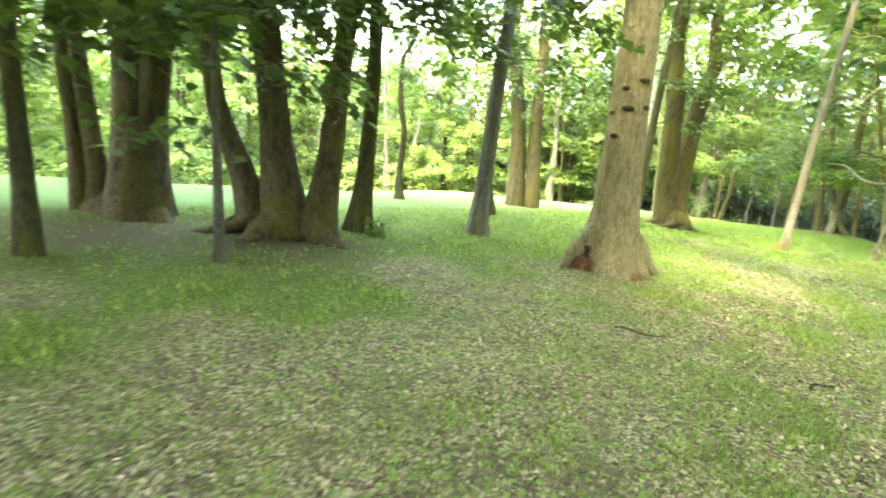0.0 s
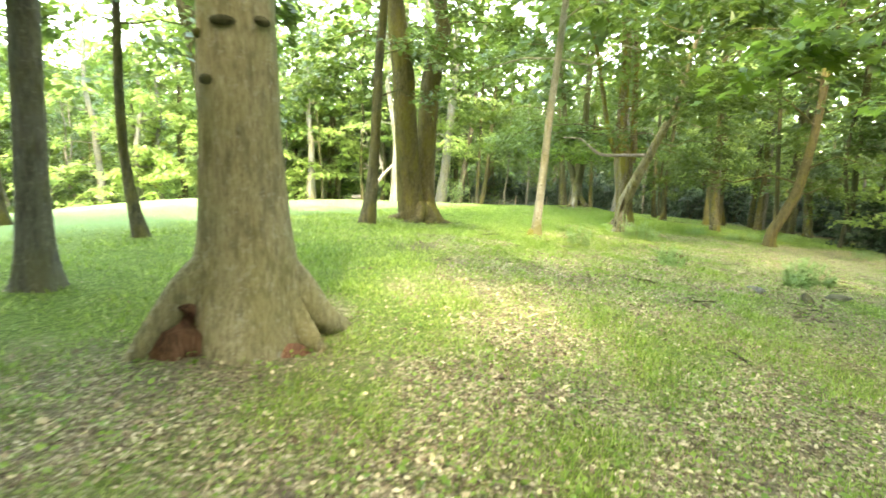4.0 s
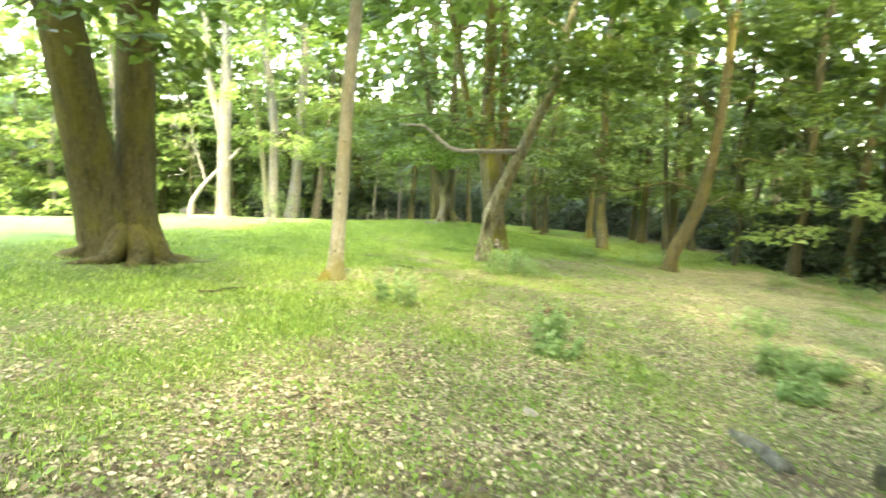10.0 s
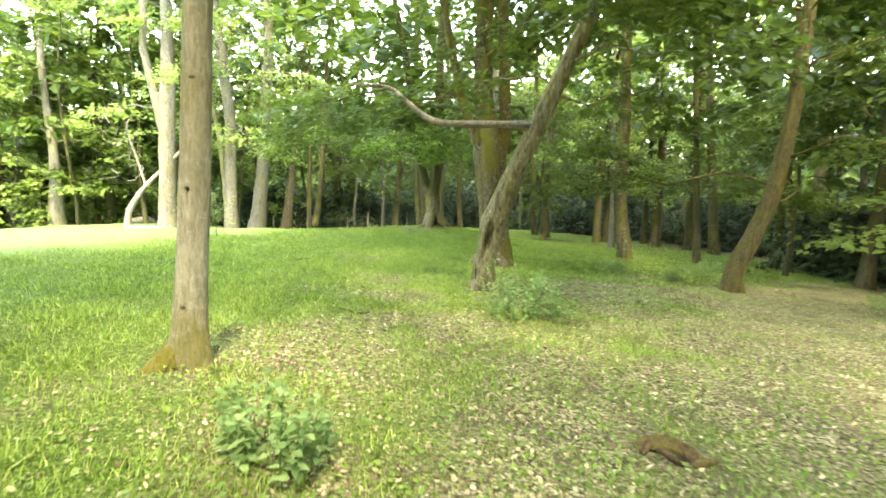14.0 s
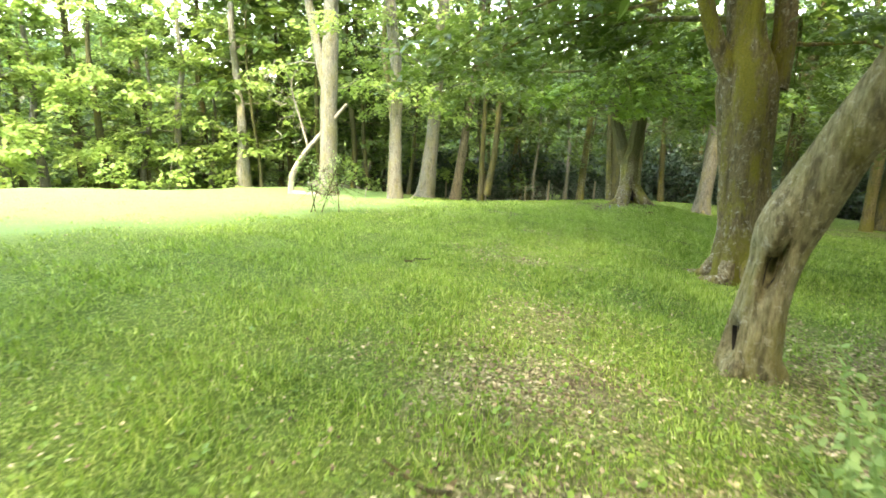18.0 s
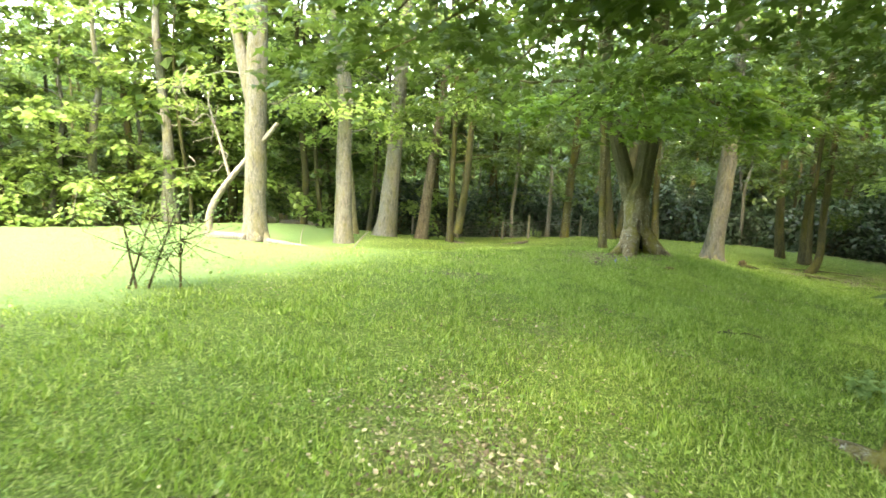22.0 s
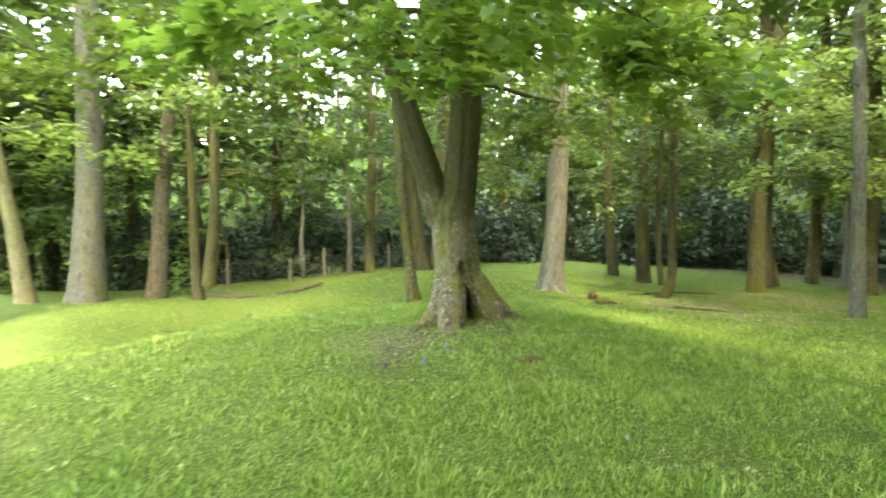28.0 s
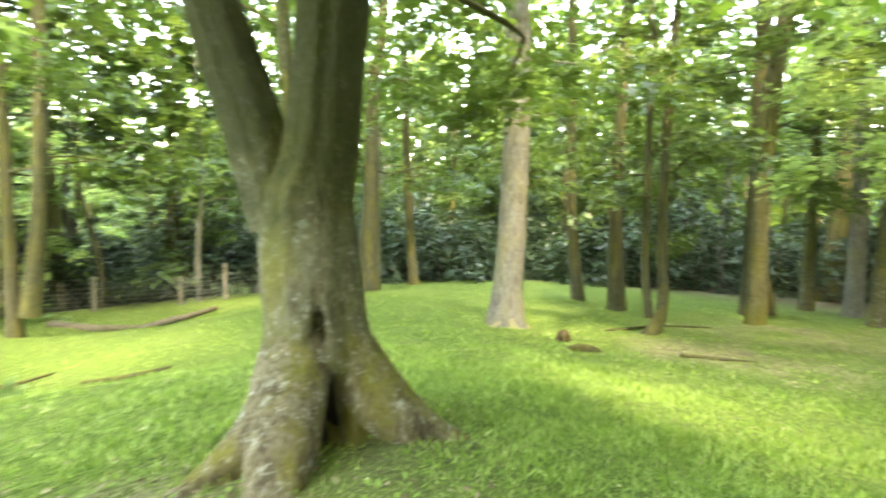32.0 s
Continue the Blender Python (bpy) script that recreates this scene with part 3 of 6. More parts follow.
def tree(stems, skin, height, low, reach, level, label, leaf=None, droop=0.22, rugged=0.045):
    """A broad-leaved tree. stems: lines of (x, y, z, r) up to where they are known; each goes on to the tree's height. level 3: nearest, 1: far."""
    global TREES
    TREES += 1
    rng = np.random.default_rng(100 + TREES)
    x, y = stems[0][0][:2]
    base = float(ground_z(x, y))
    top = thing("tree", (x, y, base), label, "tree")
    limbs = []
    for i, line in enumerate(stems):
        p = np.array(line, float)
        p[:, :3] -= (x, y, base)
        if i == 0:
            p[0, 2] = min(p[0, 2], 0.0) - 0.12
        tall = height * (1.0 if i == 0 else 0.88)
        way = (p[-1, :3] - p[-2, :3]) / np.linalg.norm(p[-1, :3] - p[-2, :3])
        rest, q = tall - p[-1, 2], p[-1].copy()
        for f in (0.25, 0.5, 0.75, 1.0):
            lean = way[:2] / max(way[2], 0.5) * rest * f * 0.6
            p = np.vstack([p, [q[0] + lean[0] + rng.normal(0, 0.12), q[1] + lean[1] + rng.normal(0, 0.12), q[2] + rest * f, q[3] * (1 - 0.9 * f)]])
        near = level >= 2
        stem = np.vstack([curve_points(p[: len(line)], 0.1 if near else 0.4)[:-1], curve_points(p[len(line) - 1 :], 0.7)])
        v, f = tube(stem, (56 if rugged > 0.05 else 32) if near else 12, rugged if near else 0.06, 0.45 if i == 0 else 0.0, 0.3, TREES * 7 + i, 0.4 * rugged if near else 0.0)
        part("trunk" if i == 0 else "stem", fast_mesh("trunk", v, f, skin, True), top)
        share = max(5, int((8 + 0.95 * (height - low)) / (1 if len(stems) == 1 else 1.5)))
        limbs += grown(stem, tall, low, reach, rng, share, droop)
    for i, limb in enumerate(limbs):
        part("branch", fast_mesh("branch", *tube(curve_points(limb, 0.45), 6, 0.08, seed=i), skin, True), top)
    shape, size, per, high = {3: (PALM, 0.165, 150, 6.5), 2: (KITE, 0.17, 112, 7.5), 1: (KITE, 0.21, 62, 12.0)}[level]
    for k, (v, f) in enumerate(foliage(limbs, shape, size, per, high, rng)):
        part("crown" if k == 0 else "upper_crown", fast_mesh("crown", v, f, leaf or sycamore_leaf), top, "spring-green sycamore foliage" if k == 0 else "")
    return top


def add_limb(top, name, points, skin, sides=10, lumps=0.12, label=""):
    """One more part of a tree, given in world metres: a root, a dead branch or a bough."""
    p = np.array(points, float)
    p[:, :3] -= np.array(top.location)
    return part(name, fast_mesh(name, *capped(*tube(curve_points(p, 0.08), sides, lumps, seed=len(p)), sides), skin, True), top, label)


def add_bough(top, points, per, size, seed, skin, leaf=None):
    """A leafy bough that hangs into the walk."""
    rng = np.random.default_rng(seed)
    p = np.array(points, float)
    p[:, :3] -= np.array(top.location)
    line = curve_points(p, 0.25)
    six = line[np.linspace(0, len(line) - 1, 6).round().astype(int)]
    branch = part("bough", fast_mesh("bough", *tube(line, 7, 0.1, seed=seed), skin, True), top)
    v, f = spread_blades(PALM, *sprays([six], per, size, rng, 0.1))
    part("leaves", fast_mesh("leaves", v, f, leaf or sycamore_leaf), branch, "lobed fresh green leaves")

# ---- ground ----


def ground_sheet():
    """One sheet of ground: fine near the walk, coarse out to the horizon."""
    def axis(lo, hi, step):
        inner = np.arange(lo, hi, step)
        grow = np.cumsum(step * 1.25 ** np.arange(1, 34))
        grow = grow[grow < 600]
        return np.r_[(lo - grow)[::-1], inner, inner[-1] + grow]

    xs, ys = axis(-8, 40, 0.24), axis(-3, 52, 0.24)
    x, y = np.meshgrid(xs, ys, indexing="ij")
    far = np.clip(np.hypot(x - 14, y - 20) / 90 - 0.8, 0, 1)
    z = ground_z(x, y) * (1 - far) - 5.0 * far
    nx, ny = len(xs), len(ys)
    i, j = np.meshgrid(np.arange(nx - 1), np.arange(ny - 1), indexing="ij")
    faces = np.stack([i * ny + j, (i + 1) * ny + j, (i + 1) * ny + j + 1, i * ny + j + 1], -1).reshape(-1, 4)
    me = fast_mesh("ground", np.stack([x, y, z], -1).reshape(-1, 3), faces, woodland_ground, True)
    for name, value in (("litter", litter_share(x, y)), ("soil", soil_share(x, y)), ("meadow", sunlit_meadow_share(x, y))):
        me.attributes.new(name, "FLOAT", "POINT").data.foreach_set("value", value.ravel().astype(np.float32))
    return tagged(new("ground", me), "grassy woodland floor with patches of leaf litter and bare soil", "ground", kind="structure")


ground_sheet()

# ---- trees along the walk ----
stout_tree = tree([[(3.65, 8.02, 0.08, 0.47), (3.65, 8.02, 0.4, 0.42), (3.65, 8.02, 0.8, 0.352), (3.63, 8.02, 1.5, 0.297), (3.61, 8.03, 2.79, 0.267)]],
     pale_bark, 19, 5, 4.3, 2, 'stout pale-barked sycamore with a flared root base on leaf litter')
tree([[(1.66, 9.84, 0.04, 0.231), (1.67, 9.84, 0.49, 0.167), (1.7, 9.83, 1.31, 0.141), (1.75, 9.82, 3.04, 0.133)]],
     grey_bark, 10.5, 3.2, 3.0, 2, 'slim grey tree with a slightly bent trunk')
clump_tree = tree([[(-1.5, 7.49, 0.16, 0.27), (-1.82, 7.47, 0.96, 0.18), (-2.1, 7.46, 1.57, 0.152), (-2.25, 7.45, 2.1, 0.134), (-2.37, 7.45, 3.2, 0.123)],
      [(-1.12, 7.51, 0.1, 0.44), (-1.22, 7.5, 0.7, 0.3), (-1.35, 7.5, 1.57, 0.215), (-1.6, 7.49, 3.27, 0.184)],
      [(-0.72, 7.53, 0.15, 0.36), (-0.64, 7.53, 0.6, 0.235), (-0.56, 7.54, 1.33, 0.175), (-0.49, 7.54, 2.43, 0.149), (-0.4, 7.54, 3.39, 0.137)]],
     brown_bark, 10.5, 3.0, 3.8, 2, 'dark three-stemmed sycamore clump growing from one stool')
tree([[(-0.35, 8.72, 0.05, 0.238), (-0.28, 8.72, 1.17, 0.139), (-0.27, 8.72, 2.69, 0.117), (-0.3, 8.72, 3.7, 0.114)]],
     dark_bark, 10, 3.2, 2.8, 2, 'dark slender trunk beside the multi-stemmed clump')
dark_tree = tree([[(-3.58, 7.82, 0.07, 0.48), (-3.57, 7.82, 1.36, 0.356), (-3.71, 7.81, 2.48, 0.231), (-3.75, 7.81, 3.17, 0.203)],
      [(-3.43, 7.83, 1.21, 0.255), (-3.32, 7.83, 2.28, 0.216), (-3.24, 7.84, 3.22, 0.187)],
      [(-4.2, 7.79, 0.01, 0.219), (-4.21, 7.79, 0.7, 0.146), (-4.37, 7.78, 1.69, 0.126), (-4.5, 7.77, 2.64, 0.115), (-4.52, 7.77, 3.1, 0.106)],
      [(-4.42, 7.78, 0.0, 0.193), (-4.52, 7.77, 1.01, 0.128), (-4.68, 7.77, 2.22, 0.1), (-4.77, 7.76, 3.08, 0.081)]],
     brown_bark, 9.5, 3.0, 3.6, 2, 'thick dark multi-stemmed tree in shade')
tree([[(-2.87, 4.97, 0.07, 0.13), (-2.93, 4.97, 0.94, 0.101), (-2.99, 4.96, 1.9, 0.086), (-3.03, 4.96, 2.5, 0.079)]],
     dark_bark, 10, 2.4, 2.5, 2, 'dark leaning young tree at the shaded edge')
tree([[(-1.22, 5.64, 0.07, 0.064), (-1.28, 5.64, 1.21, 0.046), (-1.36, 5.63, 2.82, 0.035)]],
     grey_bark, 7, 2.2, 1.6, 2, 'thin upright sapling in leaf litter')
tree([[(-0.61, 15.35, -0.17, 0.165), (-0.68, 15.37, 0.74, 0.093), (-0.64, 15.36, 1.83, 0.086), (-0.84, 15.41, 2.75, 0.078), (-0.86, 15.42, 3.87, 0.071)]],
     dark_bark, 6.5, 3.0, 1.6, 1, 'thin dark wavy tree by the clearing')
tree([[(2.01, 13.2, 0.05, 0.122), (1.85, 13.24, 0.9, 0.077), (1.78, 13.26, 1.95, 0.07), (1.82, 13.24, 3.75, 0.062)]],
     dark_bark, 6.5, 3.2, 1.5, 1, 'thin dark curved tree at the grass edge')
tree([[(2.89, 17.6, -0.26, 0.316), (2.68, 17.66, 2.63, 0.212), (2.28, 17.76, 4.72, 0.191)],
      [(3.42, 17.47, -0.2, 0.269), (3.22, 17.52, 2.67, 0.182), (3.17, 17.53, 4.78, 0.162)]],
     dark_bark, 8, 3.0, 2.2, 2, 'pair of dark trunks from one base by the clearing')
tree([[(6.19, 16.01, -0.16, 0.195), (6.32, 15.98, 1.14, 0.125), (6.38, 15.97, 3.26, 0.107), (6.47, 15.94, 4.86, 0.097)]],
     dark_bark, 9, 3.0, 2.8, 2, 'dark leaning slim tree on short grass')
twin_tree = tree([[(7.9, 17.75, -0.3, 0.44), (7.69, 17.72, 0.5, 0.34), (7.55, 17.55, 1.5, 0.3), (7.41, 17.35, 2.5, 0.285), (7.27, 17.12, 3.5, 0.275)],
      [(8.2, 17.75, -0.25, 0.42), (8.14, 17.85, 0.5, 0.3), (8.17, 17.95, 1.5, 0.28), (8.21, 17.98, 2.5, 0.27), (8.25, 17.97, 3.5, 0.265)]],
     olive_bark, 10.5, 4.4, 3.4, 2, 'large twin-stemmed tree with greenish bark and spreading roots')
young_tree = tree([[(10.77, 16.17, -0.42, 0.165), (10.79, 16.16, 0.01, 0.118), (10.84, 16.14, 0.99, 0.107), (10.9, 16.11, 2.49, 0.096)]],
     young_bark, 19, 4.4, 6.2, 2, 'straight slim pale-barked young tree with a mossy foot')
leaning_tree = tree([[(15.36, 18.72, -0.78, 0.21), (15.38, 18.71, -0.45, 0.172), (15.41, 18.7, -0.15, 0.158), (15.45, 18.69, 0.1, 0.165), (15.48, 18.68, 0.3, 0.19), (15.53, 18.57, 0.6, 0.185), (15.56, 18.4, 0.95, 0.163), (15.62, 18.18, 1.4, 0.142), (15.77, 18.04, 1.84, 0.136), (15.92, 17.94, 2.3, 0.13), (16.05, 17.84, 2.7, 0.122), (16.3, 17.68, 3.4, 0.11)]],
     gnarl_bark, 8.5, 2.9, 3.6, 2, 'leaning gnarled tree with a hollow at its foot', rugged=0.07)
mossy_tree = tree([[(17.97, 21.78, -1.03, 0.448), (17.9, 21.8, -0.31, 0.329), (17.8, 21.83, 0.7, 0.304), (17.72, 21.85, 1.55, 0.351), (17.61, 21.88, 2.29, 0.22), (17.5, 21.91, 2.89, 0.212)],
      [(17.54, 21.9, 1.67, 0.14), (17.25, 21.99, 2.21, 0.105), (16.98, 22.06, 2.87, 0.092)],
      [(18.01, 21.77, 1.63, 0.168), (18.06, 21.75, 2.25, 0.132), (18.0, 21.77, 2.92, 0.125)]],
     mossy_bark, 19, 3.2, 5.5, 3, 'stout forked tree with mossy fissured bark', rugged=0.085)
tree([[(21.94, 18.38, -1.5, 0.25), (21.96, 18.37, -0.82, 0.19), (22.34, 18.19, 0.08, 0.185), (22.62, 18.05, 1.08, 0.17), (22.79, 17.97, 2.41, 0.15), (22.89, 17.92, 3.8, 0.13)]],
     olive_bark, 16, 2.3, 5, 2, 'leaning grey tree with a kinked foot', rugged=0.085)
ringed_tree = tree([[(15.54, 9.71, -0.84, 0.5), (15.58, 9.7, -0.11, 0.37), (15.72, 9.67, 1.58, 0.318), (15.93, 9.58, 3.22, 0.285), (16.14, 9.49, 4.72, 0.25)]],
     rough_bark, 20, 5.0, 6.0, 2, 'straight tree with ringed rough bark and mossy foot')
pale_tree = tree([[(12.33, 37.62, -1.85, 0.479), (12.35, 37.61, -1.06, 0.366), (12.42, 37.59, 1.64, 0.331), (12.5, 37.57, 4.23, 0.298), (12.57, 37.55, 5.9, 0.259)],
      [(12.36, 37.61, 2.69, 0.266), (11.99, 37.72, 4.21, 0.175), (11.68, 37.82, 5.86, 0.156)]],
     grey_bark, 17, 4.4, 4.5, 1, 'sunlit pale forked tree with a dead log propped on it', leaf=young_lit_leaf)
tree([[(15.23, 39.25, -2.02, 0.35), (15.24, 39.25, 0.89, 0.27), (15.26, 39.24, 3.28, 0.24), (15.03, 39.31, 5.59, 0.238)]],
     grey_bark, 20, 3.8, 4.4, 1, 'sunlit pale trunk at the wood edge', leaf=young_lit_leaf)
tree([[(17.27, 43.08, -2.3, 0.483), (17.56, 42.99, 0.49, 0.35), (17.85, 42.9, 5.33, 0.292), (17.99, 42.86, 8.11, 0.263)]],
     grey_bark, 21, 4.2, 4.2, 1, 'tall grey trunk leaning slightly at the wood edge', leaf=young_lit_leaf)
tree([[(19.08, 43.87, -2.44, 0.296), (19.47, 43.75, 0.81, 0.222), (19.85, 43.64, 3.91, 0.185), (20.13, 43.55, 7.14, 0.116)]],
     dead_bark, 15, 7, 2.5, 1, 'twisted dead-looking trunk with split bark')
tree([[(15.93, 43.54, -2.15, 0.243), (15.75, 43.58, 0.3, 0.179), (15.46, 43.65, 3.01, 0.146)]],
     pale_bark, 13, 3.4, 3, 1, 'slim pale trunk behind the wood edge', leaf=young_lit_leaf)
forked_tree = tree([[(21.63, 30.87, -1.14, 0.446), (21.6, 30.88, -0.67, 0.332), (21.58, 30.9, -0.16, 0.294), (21.58, 30.91, 0.34, 0.275), (21.65, 30.85, 0.73, 0.214), (21.7, 30.82, 1.55, 0.194), (21.71, 30.8, 2.25, 0.19)],
      [(21.45, 31.01, 0.24, 0.165), (21.32, 31.1, 0.83, 0.178), (21.16, 31.23, 1.46, 0.166), (20.99, 31.36, 2.26, 0.146)]],
     sycamore_bark, 20, 2.7, 6.5, 3, 'large forked sycamore with moss, lichen and exposed roots', rugged=0.085)
footed_tree = tree([[(27.92, 35.56, -2.0, 0.393), (27.98, 35.52, -0.99, 0.299), (28.07, 35.45, 1.33, 0.269), (28.07, 35.45, 3.22, 0.241), (28.03, 35.48, 5.05, 0.238)]],
     grey_bark, 21, 4.2, 4.2, 2, 'straight pale-footed beech-like tree with a small stump beside it')
tree([[(33.38, 37.82, -2.69, 0.222), (33.16, 37.99, -0.15, 0.146), (33.1, 38.03, 3.45, 0.126), (33.02, 38.09, 6.94, 0.115)]],
     dark_bark, 17, 3.5, 3, 1, 'thin dark curved tree')
tree([[(30.06, 33.73, -2.32, 0.169), (30.33, 33.53, -1.65, 0.116), (30.3, 33.55, 0.02, 0.102), (30.35, 33.51, 3.15, 0.081), (30.47, 33.42, 4.97, 0.068)],
      [(30.12, 33.68, -1.85, 0.078), (30.04, 33.75, -0.61, 0.071), (30.04, 33.75, 1.92, 0.057), (30.07, 33.72, 3.77, 0.05)]],
     dark_bark, 8, 2.2, 2.2, 2, 'small two-stemmed curved tree with a swept foot')
tree([[(33.75, 33.07, -2.78, 0.277), (33.74, 33.07, -1.54, 0.212), (33.75, 33.06, 1.38, 0.197), (33.94, 32.92, 3.92, 0.182), (34.12, 32.78, 5.58, 0.168)]],
     rough_bark, 20, 3.8, 3.6, 2, 'dark ringed trunk leaning slightly')
tree([[(31.05, 29.58, -2.56, 0.173), (30.97, 29.64, -0.92, 0.13), (30.88, 29.71, 1.56, 0.118), (30.74, 29.81, 3.94, 0.106)]],
     grey_bark, 11, 3.4, 2.6, 2, 'slender upright young tree on grass', leaf=young_lit_leaf)
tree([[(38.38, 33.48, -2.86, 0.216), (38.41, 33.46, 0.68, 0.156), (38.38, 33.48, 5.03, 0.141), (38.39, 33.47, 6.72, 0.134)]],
     moss_bark, 21, 4.5, 4, 1, 'tall greenish trunk in the wood', leaf=young_lit_leaf)
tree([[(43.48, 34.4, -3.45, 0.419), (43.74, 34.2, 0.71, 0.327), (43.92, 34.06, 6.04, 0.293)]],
     moss_bark, 21, 5, 4.5, 1, 'thick mossy trunk in the wood', leaf=young_lit_leaf)
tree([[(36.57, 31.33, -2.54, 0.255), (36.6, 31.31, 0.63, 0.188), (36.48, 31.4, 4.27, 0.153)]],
     moss_bark, 20, 4.5, 4, 1, 'mossy trunk in the wood', leaf=young_lit_leaf)
tree([[(20.1, 42.41, -1.99, 0.165), (20.1, 42.41, 0.14, 0.122), (20.13, 42.39, 2.82, 0.107), (20.1, 42.41, 5.41, 0.099)],
      [(20.37, 42.2, -1.99, 0.207), (20.62, 42.02, 0.14, 0.15), (20.75, 41.91, 3.07, 0.134), (20.83, 41.85, 5.4, 0.119)]],
     dark_bark, 16, 3.0, 3.6, 1, 'pair of slim dark trunks behind the fence')
tree([[(27.19, 45.51, -2.75, 0.23), (27.3, 45.42, -0.13, 0.187), (27.44, 45.32, 2.94, 0.154)]],
     moss_bark, 18, 4, 3.4, 1, 'slim trunk beyond the mound')
tree([[(23.96, 36.19, -1.74, 0.166), (23.86, 36.27, -0.39, 0.12), (23.73, 36.37, 2.3, 0.107), (23.67, 36.42, 4.38, 0.095)]],
     moss_bark, 19, 4.5, 3.6, 1, 'slim greenish trunk behind the forked tree')
tree([[(31.82, 44.14, -2.97, 0.205), (31.67, 44.26, -0.24, 0.158), (31.58, 44.32, 3.11, 0.134)]],
     moss_bark, 18, 4, 3.4, 1, 'slim trunk beyond the mound')
tree([[(7.83, 46.65, -2.23, 0.422), (7.89, 46.63, 1.01, 0.243), (7.67, 46.69, 4.23, 0.191)]],
     grey_bark, 16, 4.5, 5, 1, 'pale sunlit trunk across the clearing', leaf=young_lit_leaf)
rooted_tree = tree([[(10.15, 6.45, -0.38, 0.215), (10.19, 6.42, 0.27, 0.169), (10.21, 6.41, 0.93, 0.143), (10.17, 6.44, 1.98, 0.131)]],
     rough_bark, 15, 3.2, 3.8, 2, 'leaning trunk with a thick exposed root')
tree([[(36.09, 22.92, -2.14, 0.353), (36.0, 23.0, 1.29, 0.251), (35.89, 23.1, 6.91, 0.188)]],
     pale_bark, 19, 3.6, 3.6, 1, 'pale trunk among shaded trees')
tree([[(29.55, 18.66, -1.81, 0.225), (29.62, 18.59, 1.34, 0.17), (29.52, 18.68, 5.58, 0.133)]],
     dark_bark, 18, 3.2, 5, 1, 'dark slim trunk on the slope')
tree([[(24.01, 12.99, -1.36, 0.283), (23.94, 13.06, 1.44, 0.216), (23.9, 13.09, 4.24, 0.188), (23.83, 13.15, 6.46, 0.173)]],
     rough_bark, 20, 3.6, 4, 1, 'dark trunk behind the ringed tree')
tree([[(28.18, 42.91, -2.24, 0.395), (27.96, 43.02, 0.37, 0.253), (27.74, 43.13, 2.62, 0.205)],
      [(28.88, 42.57, -2.23, 0.395), (28.98, 42.52, 0.76, 0.252), (29.06, 42.48, 4.11, 0.203)]],
     dark_bark, 19, 3.6, 4.5, 1, 'dark forked tree before the evergreen thicket')
tree([[(32.74, 36.13, -2.43, 0.248), (32.64, 36.18, 0.53, 0.163), (32.81, 36.09, 5.45, 0.139)]],
     dark_bark, 18, 3.4, 3.6, 1, 'dark slim trunk at the thicket edge')
tree([[(35.43, 33.79, -2.63, 0.343), (35.43, 33.79, 2.21, 0.236), (35.27, 33.87, 8.12, 0.19)],
      [(35.98, 33.52, -2.79, 0.181), (35.48, 33.77, -0.06, 0.1), (35.25, 33.88, 2.21, 0.088)]],
     dark_bark, 19, 3.4, 3.6, 1, 'dark trunk with a slim side stem')
tree([[(38.04, 32.24, -2.4, 0.239), (37.99, 32.26, 2.24, 0.175), (37.64, 32.43, 8.39, 0.151)]],
     grey_bark, 19, 3.6, 3.6, 1, 'grey slim trunk at the thicket edge')
tree([[(38.2, 30.16, -2.49, 0.32), (38.02, 30.25, 2.19, 0.239), (37.85, 30.33, 7.99, 0.195)]],
     dark_bark, 20, 3.6, 3.8, 1, 'dark trunk at the thicket edge')
tree([[(37.06, 27.99, -2.64, 0.295), (36.65, 28.18, 0.73, 0.221), (36.07, 28.47, 5.61, 0.181)]],
     moss_bark, 19, 3.6, 3.6, 1, 'greenish trunk at the thicket edge', leaf=young_lit_leaf)

# ---- the wood around ----


def wood_tree(seed, height, low, reach, radius, skin, leaf, size, dense, high=11.5, droop=0.22, label="slender woodland tree with a light green crown"):
    """A tree of the wood behind, to be copied."""
    rng = np.random.default_rng(seed)
    top = thing("wood_tree", (0, 0, 0), label, "tree", "trees of the surrounding wood")
    z = np.linspace(-0.15, height, 9)
    sway = np.cumsum(rng.normal(0, 0.16, (9, 2)), 0)
    r = radius * (1 - 0.93 * np.linspace(0, 1, 9)) + 0.01
    stem = curve_points(np.c_[sway - sway[0], z, r], 0.5)
    v, f = tube(stem, 10, 0.07, 0.5, 0.3, seed)
    part("trunk", fast_mesh("trunk", v, f, skin, True), top)
    limbs = grown(stem, height, low, reach, rng, int(10 + 1.0 * (height - low)), droop)
    tagged(part("branchwork", limb_mesh("branchwork", limbs, 3, skin), top), kind="stuff")
    for k, (v, f) in enumerate(foliage(limbs, KITE, size, dense, high, rng, 18)):
        part("crown" if k == 0 else "upper_crown", fast_mesh("crown", v, f, leaf), top)
    return top


